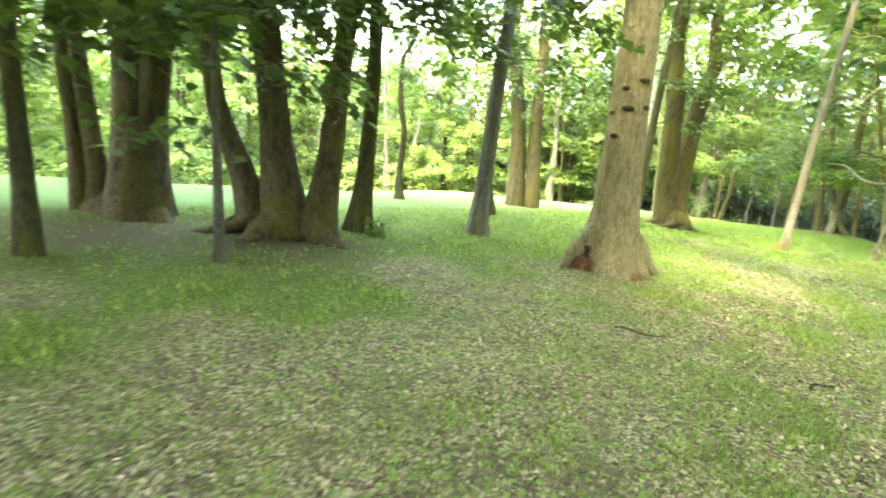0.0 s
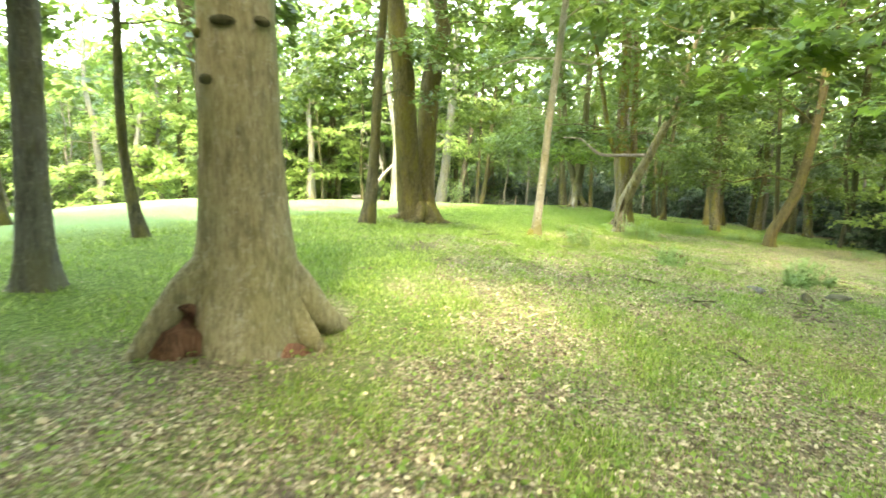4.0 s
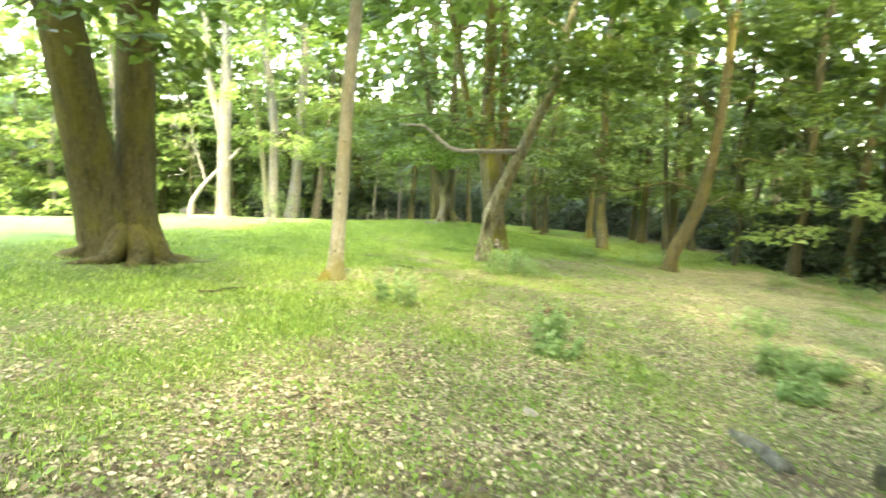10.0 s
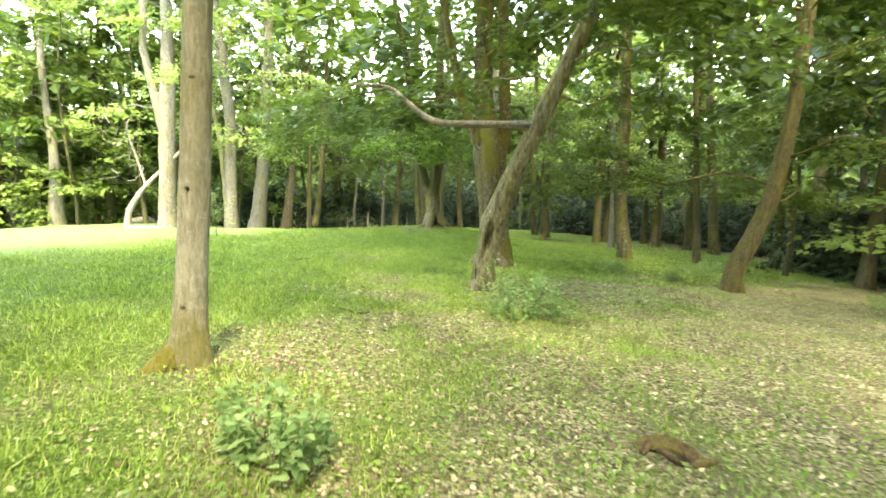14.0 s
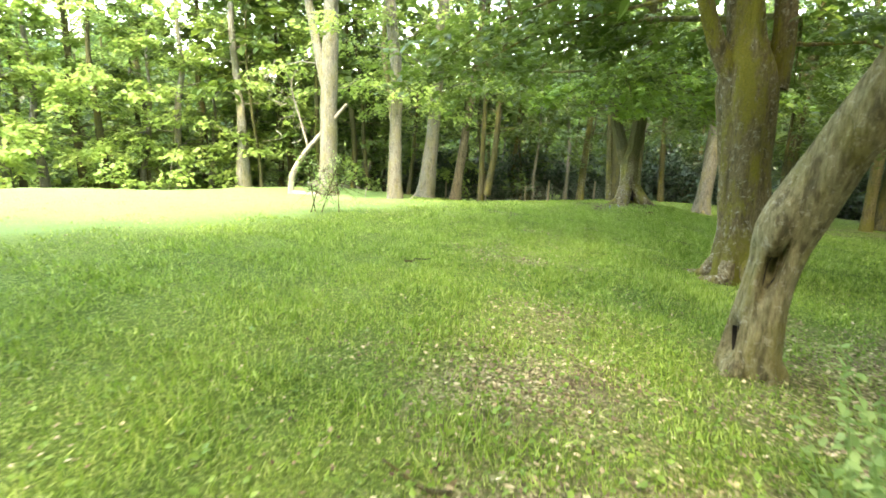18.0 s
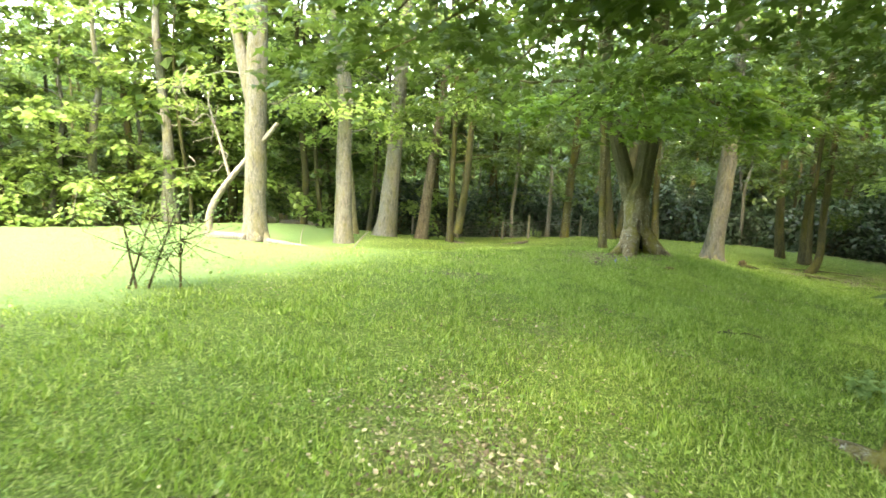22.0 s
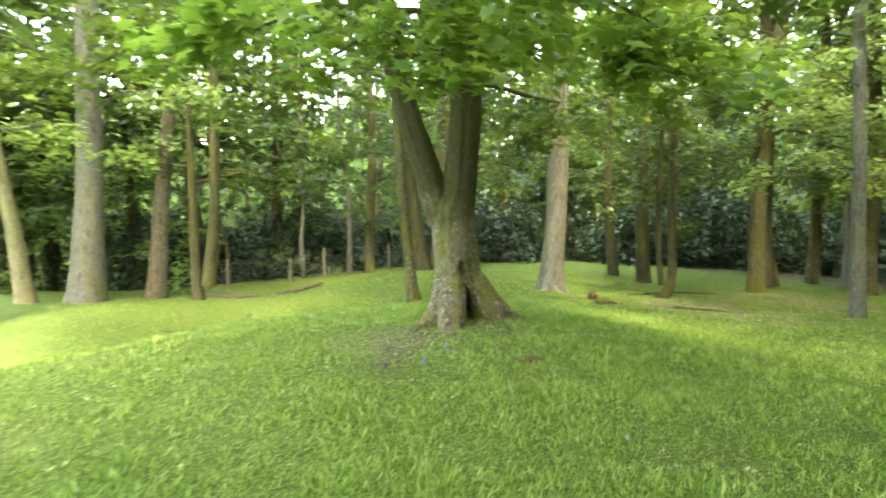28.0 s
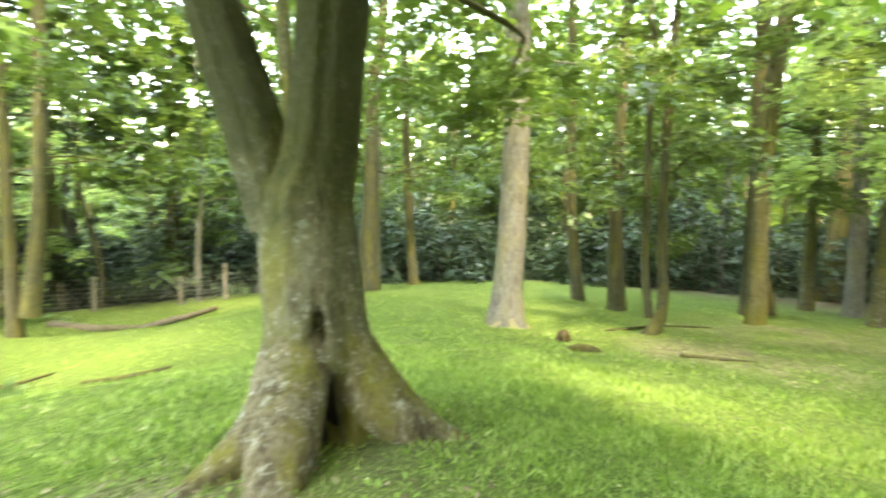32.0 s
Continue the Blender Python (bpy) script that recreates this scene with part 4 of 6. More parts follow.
def evergreen_shrub(seed, tall, wide):
    """A dense dark evergreen bush."""
    rng = np.random.default_rng(seed)
    top = thing("evergreen_shrub", (0, 0, 0), "dense dark evergreen shrub under the trees", "shrub", "evergreen thicket")
    stems, count = [], 14
    for i in range(count):
        a, lean = rng.uniform(0, 6.3), rng.uniform(0.1, 1.0)
        t = np.linspace(0, 1, 5)
        h = tall * (1.05 - 0.45 * lean) * rng.uniform(0.75, 1.0)
        stems.append(np.c_[np.cos(a) * wide * lean * t**1.4, np.sin(a) * wide * lean * t**1.4, h * t - 0.1, 0.03 * (1 - 0.8 * t)])
    tagged(part("branchwork", limb_mesh("branchwork", stems, 4, dark_bark), top), kind="stuff")
    n = 3000
    a, rr, h = rng.uniform(0, 6.3, n), np.sqrt(rng.uniform(0, 1, n)), rng.uniform(0.0, 1, n)
    lump = 1 + 0.25 * np.sin(3 * a + 5 * h + seed) + 0.18 * np.sin(7 * a - 4 * h)
    rad = wide * lump * np.sqrt(np.clip(1 - (h * 0.92) ** 2, 0, 1)) * (0.55 + 0.45 * rr)
    where = np.stack([np.cos(a) * rad, np.sin(a) * rad, tall * h * (0.9 + 0.12 * np.sin(4 * a + seed))], -1)
    v, f = spread_blades(KITE, where, rng.uniform(0.12, 0.25, n), a + rng.normal(0, 0.8, n), rng.normal(-0.3, 0.4, n), rng.normal(0, 0.5, n))
    part("foliage", fast_mesh("foliage", v, f, evergreen_leaf), top)
    return top


PLACED = []


def scatter(models, spots, rng, lowest=0.85, highest=1.15):
    for i, (x, y) in enumerate(spots):
        m = pose(x, y, float(ground_z(x, y)) - 0.03, rng.normal(0, 1.5), rng.normal(0, 1.5), rng.uniform(0, 360)) @ Matrix.Scale(rng.uniform(lowest, highest), 4)
        model = models[i % len(models)]
        if model.name in PLACED:
            copy_thing(model, m)
        else:
            PLACED.append(model.name)
            model.matrix_basis = m


def spots_in(rng, count, inside, gap, taken=()):
    """Random places that keep a gap between them."""
    found = list(taken)
    first = len(found)
    tries = 0
    while len(found) - first < count and tries < 20000:
        tries += 1
        p = (rng.uniform(-45, 75), rng.uniform(-32, 90))
        if inside(*p) and all((p[0] - q[0]) ** 2 + (p[1] - q[1]) ** 2 > gap * gap for q in found):
            found.append(p)
    return found[first:]


wood_rng = np.random.default_rng(5)
tall_models = [wood_tree(s, h, lo, re_, r, k, l, 0.32, 36) for s, h, lo, re_, r, k, l in (
    (1, 20, 2.6, 4.4, 0.2, moss_bark, sycamore_leaf), (2, 22, 3.2, 4.8, 0.24, dark_bark, sycamore_leaf), (3, 17, 2.0, 3.8, 0.14, grey_bark, sycamore_leaf),
    (4, 20, 2.6, 4.2, 0.18, dark_bark, sycamore_leaf), (5, 18, 2.0, 4.6, 0.2, moss_bark, young_lit_leaf))]


def wood_zone(x, y):
    """Where the closed wood stands: east, north and west of the glade, not on the walk or the clearing."""
    east = x > 25 + 0.55 * max(0.0, 30 - y) * 0.5 and (x - 14) > 0.3 * (y - 8) + 4 and x < (62 if y < 20 else 50) and -4 < y < 62
    east = east and not (24 < y < 40) and not (x > 40 and 20 < y < 42)
    north = y > 46 and -28 < x < 60 and y < 74
    west = x < -17 and 10 < y < 62 and x > -36
    return east or north or west


def behind_zone(x, y):
    """Unseen trees added behind and beside the start of the walk, which close the canopy and shade the ground."""
    return (-16 < x < 24 and -24 < y < -2.5) or (-16 < x < -6 and -3 < y < 8) or (14 < x < 26 and -3 < y < 3)


scatter(tall_models, spots_in(wood_rng, 94, wood_zone, 3.1), wood_rng)
pole_models = [wood_tree(s, h, lo, 2.2, r, k, sycamore_leaf, 0.5, 20, 7.0) for s, h, lo, r, k in ((31, 15, 5.0, 0.1, dark_bark), (32, 17, 6.0, 0.13, grey_bark), (33, 13, 4.5, 0.08, dark_bark))]


def pole_zone(x, y):
    """Slim trees that stand close together at the back and the side."""
    return (28 < x < 58 and 2 < y < 48 and x > 25 + 0.3 * abs(y - 20) and not (x < 42 and 24 < y < 42)) or (46.5 < y < 60 and 4 < x < 56)


scatter(pole_models, spots_in(wood_rng, 90, pole_zone, 2.0), wood_rng)
# Trees added only for their shade, with crowns that start high overhead.
shade_models = [wood_tree(s, h + 2, 8.0, 5.4, 0.22, k, sycamore_leaf, 0.5, 16, 7.0) for s, h, k in ((21, 16, moss_bark), (22, 18, dark_bark), (23, 15, grey_bark))]
scatter(shade_models, spots_in(wood_rng, 22, behind_zone, 4.8), wood_rng)
# Further added trees, mostly out of view, set where their crowns block sun patches.
scatter(shade_models, [(-1.6, -4.6), (6.6, -0.8), (8.4, -3.0), (2.2, -8.0), (6.8, -7.6), (22, 4), (25, 0.5), (18.5, -1), (12.5, -3.2), (24.8, 23.6), (20.5, -9.0), (-2.8, 1.2), (-7.0, -0.5), (-7.5, 4.5), (-4.2, 0.6)], wood_rng, 0.95, 1.1)
# Most rim trees carry the lightened leaf, for their sunlit look.
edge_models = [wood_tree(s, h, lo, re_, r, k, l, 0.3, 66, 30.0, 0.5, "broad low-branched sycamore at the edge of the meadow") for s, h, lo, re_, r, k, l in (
    (41, 13, 1.7, 4.8, 0.22, grey_bark, young_lit_leaf), (42, 15, 2.1, 5.0, 0.26, dark_bark, young_lit_leaf), (43, 11, 1.3, 4.2, 0.16, grey_bark, sycamore_leaf))]


def meadow_edge(x, y):
    """The rim of the open meadow, where low branches hang into the light."""
    return (-16 < x < 11.5 and 47.2 < y < 53) or (-22 < x < -16.5 and 12 < y < 53)


scatter(edge_models, spots_in(wood_rng, 34, meadow_edge, 3.6), wood_rng, 0.85, 1.2)
scatter(edge_models, [(4.4, 48.4), (0.6, 47.6), (10.2, 49.6), (-4.2, 48.2), (7.0, 50.4), (14.8, 51.8), (10.6, 53.0), (19.0, 50.5)], wood_rng, 0.95, 1.1)
shrub_models = [evergreen_shrub(s, t, w) for s, t, w in ((11, 2.6, 2.0), (12, 2.1, 1.8), (13, 3.2, 2.3))]


def thicket_zone(x, y):
    back = 46 < y < 60 and 18 < x < 52
    back = back and not (17 < x < 30 and y < 51)
    right = 39 < x < 50 and 38.5 < y < 50
    side = 27 < x < 40 and 2 < y < 22 and x > 25 + 0.35 * y
    deep = 44 < x < 56 and 16 < y < 40
    return back or right or side or deep


scatter(shrub_models, spots_in(wood_rng, 118, thicket_zone, 2.2), wood_rng, 0.85, 1.35)


def far_woods():
    """The wood goes on out of reach: trunks and foliage in a ring, one mesh each."""
    rng = np.random.default_rng(77)
    root = thing("far_woods", (0, 0, 0), "dense green wood beyond the glade", "woodland", kind="stuff")
    a = rng.uniform(0, 2 * np.pi, 420)
    d = rng.uniform(50, 78, 420)
    x, y = 12 + np.cos(a) * d, 24 + np.sin(a) * d * 0.95
    trunks = []
    for i in range(420):
        z = float(ground_z(x[i], y[i]))
        lean = rng.normal(0, 0.5, 2)
        trunks.append(tube(np.array([(x[i], y[i], z - 1, 0.22), (x[i] + lean[0], y[i] + lean[1], z + 9, 0.14), (x[i] + 2 * lean[0], y[i] + 2 * lean[1], z + 17, 0.04)]), 6))
    part("trunks", fast_mesh("trunks", *merged(trunks), dark_bark, True), root)
    n = 110000
    k = rng.integers(0, 420, n)
    h = 0.3 + 18 * rng.uniform(0, 1, n) ** 1.6
    clump = np.round(h / 1.6) + k * 7.0
    spread = 2.6 * np.sin(clump * 12.9898) * np.stack([np.cos(clump * 3.1), np.sin(clump * 5.7)])
    where = np.stack([x[k] + spread[0] + rng.normal(0, 1.1, n), y[k] + spread[1] + rng.normal(0, 1.1, n), ground_z(x[k], y[k]) + h], -1)
    v, f = spread_blades(KITE, where, rng.uniform(0.7, 1.4, n), rng.uniform(0, 6.3, n), rng.normal(-0.3, 0.4, n), rng.normal(0, 0.5, n))
    part("foliage", fast_mesh("foliage", v, f, sycamore_leaf), root)


far_woods()


def backdrop():
    """The tree line out of reach, with an uneven top."""
    a = np.linspace(0, 2 * np.pi, 361)
    rng = np.random.default_rng(3)
    top = 16 + 2.5 * np.sin(7 * a) + 2 * np.sin(17 * a + 1) + 1.5 * np.sin(41 * a) + rng.uniform(-1.5, 1.5, 361) - 5 * np.clip(np.cos(a), 0, 1)
    top[-1] = top[0]
    x, y = 12 + 96 * np.cos(a), 24 + 92 * np.sin(a)
    verts = np.vstack([np.stack([x, y, 0 * a - 14], -1), np.stack([x, y, top - 4], -1)])
    i = np.arange(360)
    faces = np.stack([i, i + 1, 361 + i + 1, 361 + i], -1)
    tagged(new("backdrop", fast_mesh("backdrop", verts, faces, far_green)), "distant dark green tree line", "tree line", kind="structure")


backdrop()

# ---- turf and litter ----
WALK = ((1.5, -0.1), (2.76, 2.2), (4.0, 4.1), (6.1, 6.4), (8.0, 8.3), (9.35, 10.6), (11.2, 13.1), (12.3, 15.5), (13.5, 18.6), (15.2, 21.9), (16.3, 23.3), (17.8, 24.9), (20.4, 27.4))


def walk_distance(x, y):
    best = np.full(len(x), 1e9)
    for (a, b), (c, d) in zip(WALK, WALK[1:]):
        t = np.clip(((x - a) * (c - a) + (y - b) * (d - b)) / ((c - a) ** 2 + (d - b) ** 2), 0, 1)
        best = np.minimum(best, np.hypot(x - a - t * (c - a), y - b - t * (d - b)))
    return best


def beside_walk(rng, count, spread):
    """Random places about the walk, thinning out to the sides."""
    pts = np.array(WALK, float)
    far = np.r_[0, np.cumsum(np.hypot(*np.diff(pts, axis=0).T))]
    s = rng.uniform(-0.5, far[-1] + 6, count)
    x, y = np.interp(s, far, pts[:, 0]), np.interp(s, far, pts[:, 1])
    over = np.maximum(s - far[-1], 0)
    x, y = x + 0.73 * over, y + 0.68 * over
    return x + rng.normal(0, spread, count), y + rng.normal(0, spread, count)


def clumps(x, y):
    """Patches of grass in the litter, 0 to 1."""
    s = np.sin(2.9 * x + 1.3 * np.sin(1.7 * y)) * np.sin(2.6 * y + 1.1 * np.sin(2.1 * x)) + 0.6 * np.sin(5.3 * x - 3.1 * y) * np.sin(4.7 * y + 2.3 * x)
    return np.clip(0.5 + 0.9 * s, 0, 1)


def tufts(x, y):
    return 0.75 + 0.45 * np.sin(3.1 * x + 1.7 * y) * np.sin(2.3 * y - 1.1 * x) + 0.35 * np.sin(7 * x + y) * np.sin(6.1 * y - 2 * x)


def turf():
    rng = np.random.default_rng(9)
    for count, spread, wide, tall, nearest, label in ((430000, 2.7, 0.14, 0.075, 0, "short bright green woodland grass"), (400000, 1.5, 0.14, 0.055, 0, "fine short grass blades by the way"), (300000, 8.0, 0.34, 0.06, 2.8, "short green grass further off")):
        x, y = beside_walk(rng, count, spread)
        share = litter_share(x, y)
        tuft = tufts(x, y)
        keep = (rng.uniform(0, 1, count) > 0.04 + 0.76 * share * (1.15 - 0.85 * clumps(x, y))) & (rng.uniform(0, 1, count) > soil_share(x, y)) & (rng.uniform(0, 1, count) < 0.65 + 0.4 * tuft) & (x < 40) & (walk_distance(x, y) >= nearest)
        x, y, share, tuft = x[keep], y[keep], share[keep], tuft[keep]
        n = len(x)
        size = tall * np.clip(0.45 + 0.65 * tuft, 0.5, 1.35) * rng.uniform(0.6, 1.4, n) * (1 - 0.4 * share) * (1 - 0.5 * sunlit_meadow_share(x, y))
        shape = TRI.copy()
        shape[:, 1] *= wide / 0.2
        v, f = spread_blades(shape, np.stack([x, y, ground_z(x, y) - 0.006], -1), size, rng.uniform(0, 6.3, n), rng.normal(0.9, 0.35, n), rng.uniform(-1, 1, n))
        open_ = rng.uniform(0, 1, n) < sunlit_meadow_share(x, y)
        for where, skin, words in ((~open_, grass_blade, label), (open_, sunlit_meadow_blade, "pale sunlit meadow grass")):
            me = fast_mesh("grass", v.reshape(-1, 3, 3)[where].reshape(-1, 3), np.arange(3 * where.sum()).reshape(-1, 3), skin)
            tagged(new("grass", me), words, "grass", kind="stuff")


def litter():
    rng = np.random.default_rng(19)
    count = 270000
    x, y = beside_walk(rng, count, 3.4)
    share = litter_share(x, y)
    keep = (rng.uniform(0, 1, count) < 0.012 + 0.98 * share**1.1 * (1.1 - 0.65 * clumps(x, y))) & (rng.uniform(0, 1, count) > 0.7 * soil_share(x, y))
    x, y, share = x[keep], y[keep], share[keep]
    n = len(x)
    v, f = spread_blades(FLAKE, np.stack([x, y, ground_z(x, y) + rng.uniform(0.0, 0.016, n)], -1), rng.uniform(0.014, 0.036, n) * (1 + 0.4 * np.clip(1.6 * share, 0, 1)), rng.uniform(0, 6.3, n), rng.normal(0, 0.3, n), rng.normal(0, 0.4, n))
    tagged(new("leaf_litter", fast_mesh("leaf_litter", v, f, leaf_litter)), "pale dry fallen leaves and bud scales", "leaf litter", kind="stuff")
    count = 95000
    x, y = beside_walk(rng, count, 3.0)
    keep = rng.uniform(0, 1, count) < 0.22 + 0.6 * litter_share(x, y)
    x, y = x[keep], y[keep]
    n = len(x)
    v, f = spread_blades(KITE, np.stack([x, y, ground_z(x, y) + rng.uniform(0.01, 0.05, n)], -1), rng.uniform(0.02, 0.055, n), rng.uniform(0, 6.3, n), rng.normal(0.2, 0.35, n), rng.normal(0, 0.4, n))
    tagged(new("seedlings", fast_mesh("seedlings", v, f, seedling_leaf)), "small broad-leaved seedlings among the grass", "seedling", kind="stuff")


turf()
litter()

# ---- details of the trees by the walk ----
for line in ([(21.58, 30.92, 0.05, 0.08), (21.5, 30.8, -0.35, 0.14), (21.36, 30.64, -0.62, 0.155), (21.2, 30.46, -0.88, 0.17), (21.06, 30.3, -1.08, 0.11), (20.98, 30.22, -1.16, 0.05)],
             [(21.58, 30.92, 0.05, 0.08), (21.42, 30.85, -0.6, 0.18), (21.22, 30.74, -0.85, 0.15), (20.98, 30.68, -0.99, 0.1), (20.72, 30.6, -1.06, 0.065), (20.3, 30.4, -1.1, 0.05), (19.85, 30.25, -1.14, 0.03)],
             [(21.58, 30.92, 0.05, 0.08), (21.66, 30.78, -0.35, 0.14), (21.78, 30.65, -0.64, 0.16), (21.92, 30.52, -0.87, 0.16), (22.12, 30.4, -1.02, 0.1), (22.34, 30.3, -1.12, 0.05)],
             [(21.58, 30.92, 0.05, 0.08), (21.78, 30.88, -0.45, 0.14), (21.98, 30.9, -0.78, 0.15), (22.25, 30.95, -1.0, 0.11), (22.5, 31.0, -1.12, 0.05)]):
    add_limb(forked_tree, "root", line, root_bark, 18, 0.16, label="exposed mossy root with pale scuffs")
for line in ([(-1.75, 7.5, 0.05, 0.16), (-1.4, 7.46, 0.08, 0.24), (-1.0, 7.46, 0.08, 0.25), (-0.65, 7.5, 0.05, 0.18)],
             [(-0.75, 7.4, 0.3, 0.18), (-0.45, 7.2, 0.12, 0.14), (-0.1, 7.0, 0.03, 0.08), (0.3, 6.85, -0.03, 0.03)],
             [(-1.3, 7.3, 0.3, 0.18), (-1.4, 6.95, 0.1, 0.13), (-1.5, 6.6, 0.0, 0.05)],
             [(-1.6, 7.4, 0.3, 0.16), (-2.0, 7.2, 0.1, 0.12), (-2.4, 7.0, 0.0, 0.05)]):
    add_limb(clump_tree, "root", line, brown_bark, 16, 0.2, label="broad brown rooted stool")
add_limb(dark_tree, "root", [(-4.3, 7.75, 0.05, 0.22), (-3.9, 7.7, 0.1, 0.3), (-3.4, 7.7, 0.06, 0.28), (-3.05, 7.7, -0.05, 0.14)], brown_bark, 16, 0.2)
add_limb(dark_tree, "root", [(-3.3, 7.7, 0.2, 0.2), (-2.95, 7.5, 0.0, 0.12), (-2.6, 7.35, -0.08, 0.05)], brown_bark, 14, 0.2)
add_limb(twin_tree, "root", [(8.3, 17.5, -0.2, 0.09), (8.6, 17.4, -0.28, 0.05), (9.0, 17.5, -0.33, 0.04), (9.35, 17.7, -0.38, 0.02)], dark_bark, label="bare surface root")
add_limb(twin_tree, "root", [(8.2, 17.5, -0.2, 0.09), (8.5, 17.2, -0.3, 0.06), (8.75, 16.9, -0.38, 0.03)], olive_bark)
for line in ([(3.42, 7.9, 0.62, 0.14), (3.22, 7.8, 0.42, 0.13), (3.02, 7.7, 0.2, 0.085), (2.92, 7.64, 0.06, 0.06), (2.82, 7.58, -0.04, 0.03)],
             [(3.52, 7.78, 0.5, 0.1), (3.44, 7.66, 0.26, 0.08), (3.4, 7.6, 0.08, 0.06), (3.42, 7.55, -0.04, 0.03)],
             [(3.86, 7.95, 0.62, 0.14), (4.05, 7.96, 0.36, 0.15), (4.24, 8.05, 0.13, 0.13), (4.42, 8.18, 0.0, 0.08), (4.52, 8.26, -0.06, 0.04)],
             [(3.85, 7.85, 0.45, 0.12), (4.02, 7.8, 0.2, 0.1), (4.14, 7.72, 0.05, 0.07), (4.22, 7.66, -0.03, 0.03)],
             [(3.72, 7.78, 0.3, 0.12), (3.76, 7.66, 0.1, 0.1), (3.8, 7.58, -0.03, 0.05)]):
    add_limb(stout_tree, "root", line, pale_bark, 16, 0.2, label="thick root running out of the flared foot")
add_limb(stout_tree, "root_wound", [(3.3, 7.86, 0.36, 0.06), (3.24, 7.78, 0.28, 0.12), (3.2, 7.72, 0.16, 0.155), (3.19, 7.69, 0.03, 0.165), (3.19, 7.68, -0.08, 0.15)], wound_wood, 20, 0.3, label="reddish-brown fibrous rotten root wound")
add_limb(stout_tree, "root_wound", [(3.8, 7.72, -0.05, 0.06), (3.92, 7.66, -0.03, 0.1), (4.04, 7.65, -0.05, 0.08), (4.12, 7.66, -0.08, 0.04)], wound_wood, 14, 0.25, label="reddish decayed wood crumbled at the foot")
add_limb(rooted_tree, "root", [(10.02, 6.5, -0.26, 0.1), (10.18, 6.78, -0.33, 0.1), (10.3, 6.98, -0.37, 0.08), (10.42, 7.12, -0.44, 0.03)], rotten_wood, label="thick exposed root stub")
add_limb(young_tree, "root", [(10.72, 16.2, -0.32, 0.12), (10.52, 16.08, -0.46, 0.1), (10.34, 16.0, -0.55, 0.07), (10.2, 15.95, -0.6, 0.03)], mossy_bark, label="mossy brown root at the foot")
add_limb(young_tree, "root", [(10.75, 16.2, -0.35, 0.12), (10.85, 16.02, -0.52, 0.08), (10.92, 15.9, -0.6, 0.04)], mossy_bark)
add_limb(leaning_tree, "burl", [(15.36, 18.66, 0.16, 0.06), (15.36, 18.62, 0.32, 0.115), (15.42, 18.55, 0.5, 0.1), (15.48, 18.48, 0.72, 0.07)], gnarl_bark, 14, 0.25, label="pale knobbly swelling above the hollow")
add_limb(leaning_tree, "dead_branch", [(15.76, 18.05, 1.86, 0.06), (15.0, 18.35, 1.83, 0.05), (14.3, 18.57, 1.82, 0.045), (14.0, 18.9, 2.1, 0.035), (13.8, 19.1, 2.3, 0.025), (13.3, 19.3, 2.32, 0.012)], dead_wood, 8, label="bare grey side branch")


def hollow(top, x, y, z, wide, tall, tilt, turn, skin=None):
    """An opening in a trunk, its inside painted dark for shade, with a rolled rim of bark."""
    a = np.arange(14) * 2 * np.pi / 14
    rng = np.random.default_rng(int(x * 100))
    ring = np.stack([np.cos(a) * wide, 0 * a, np.sin(a) * tall], -1) * rng.uniform(0.7, 1.25, 14)[:, None]
    m = pose(x, y, z, 0, tilt, turn)
    m.translation = Vector((x, y, z)) - top.location
    inward = np.array((m.to_3x3() @ Vector((0, 1, 0)))[:])
    back = m.inverted()
    for bole in [c for c in top.children if c.name.split(".")[0] == "trunk"]:
        for v in bole.data.vertices:
            p = back @ v.co
            far = (p.x / (wide * 1.7)) ** 2 + (p.z / (tall * 1.25)) ** 2
            if far < 1 and -0.35 < p.y < 0.12:
                v.co += Vector((inward * 0.16 * (1 - far) ** 0.7).tolist())
    place = np.array([(m @ Vector(p))[:] for p in ring * [1, 1, 1]])
    deep = np.array([(m @ Vector((p[0] * 0.55, 0.1, p[2] * 0.7)))[:] for p in ring])
    n = len(a)
    faces = [(i, (i + 1) % n, n + (i + 1) % n, n + i) for i in range(n)]
    rim = np.c_[np.vstack([place, place[:1]]), np.full(n + 1, 0.014)]
    place, deep = place + inward * 0.055, deep + inward * 0.055
    rim[:, :3] += inward * 0.1
    edge = part("hollow_rim", fast_mesh("hollow_rim", *tube(rim, 6, 0.2, seed=3), skin or gnarl_bark, True), top)
    verts = np.vstack([place, deep, deep.mean(0)[None]])
    faces += [(n + i, n + (i + 1) % n, 2 * n, 2 * n) for i in range(n)]
    me = bpy.data.meshes.new("hollow")
    me.from_pydata(verts.tolist(), [], [f[:3] if f[2] == f[3] else f for f in faces])
    me.materials.append(hollow_shade)
    part("hollow", me, edge, "rotten hollow painted dark inside")


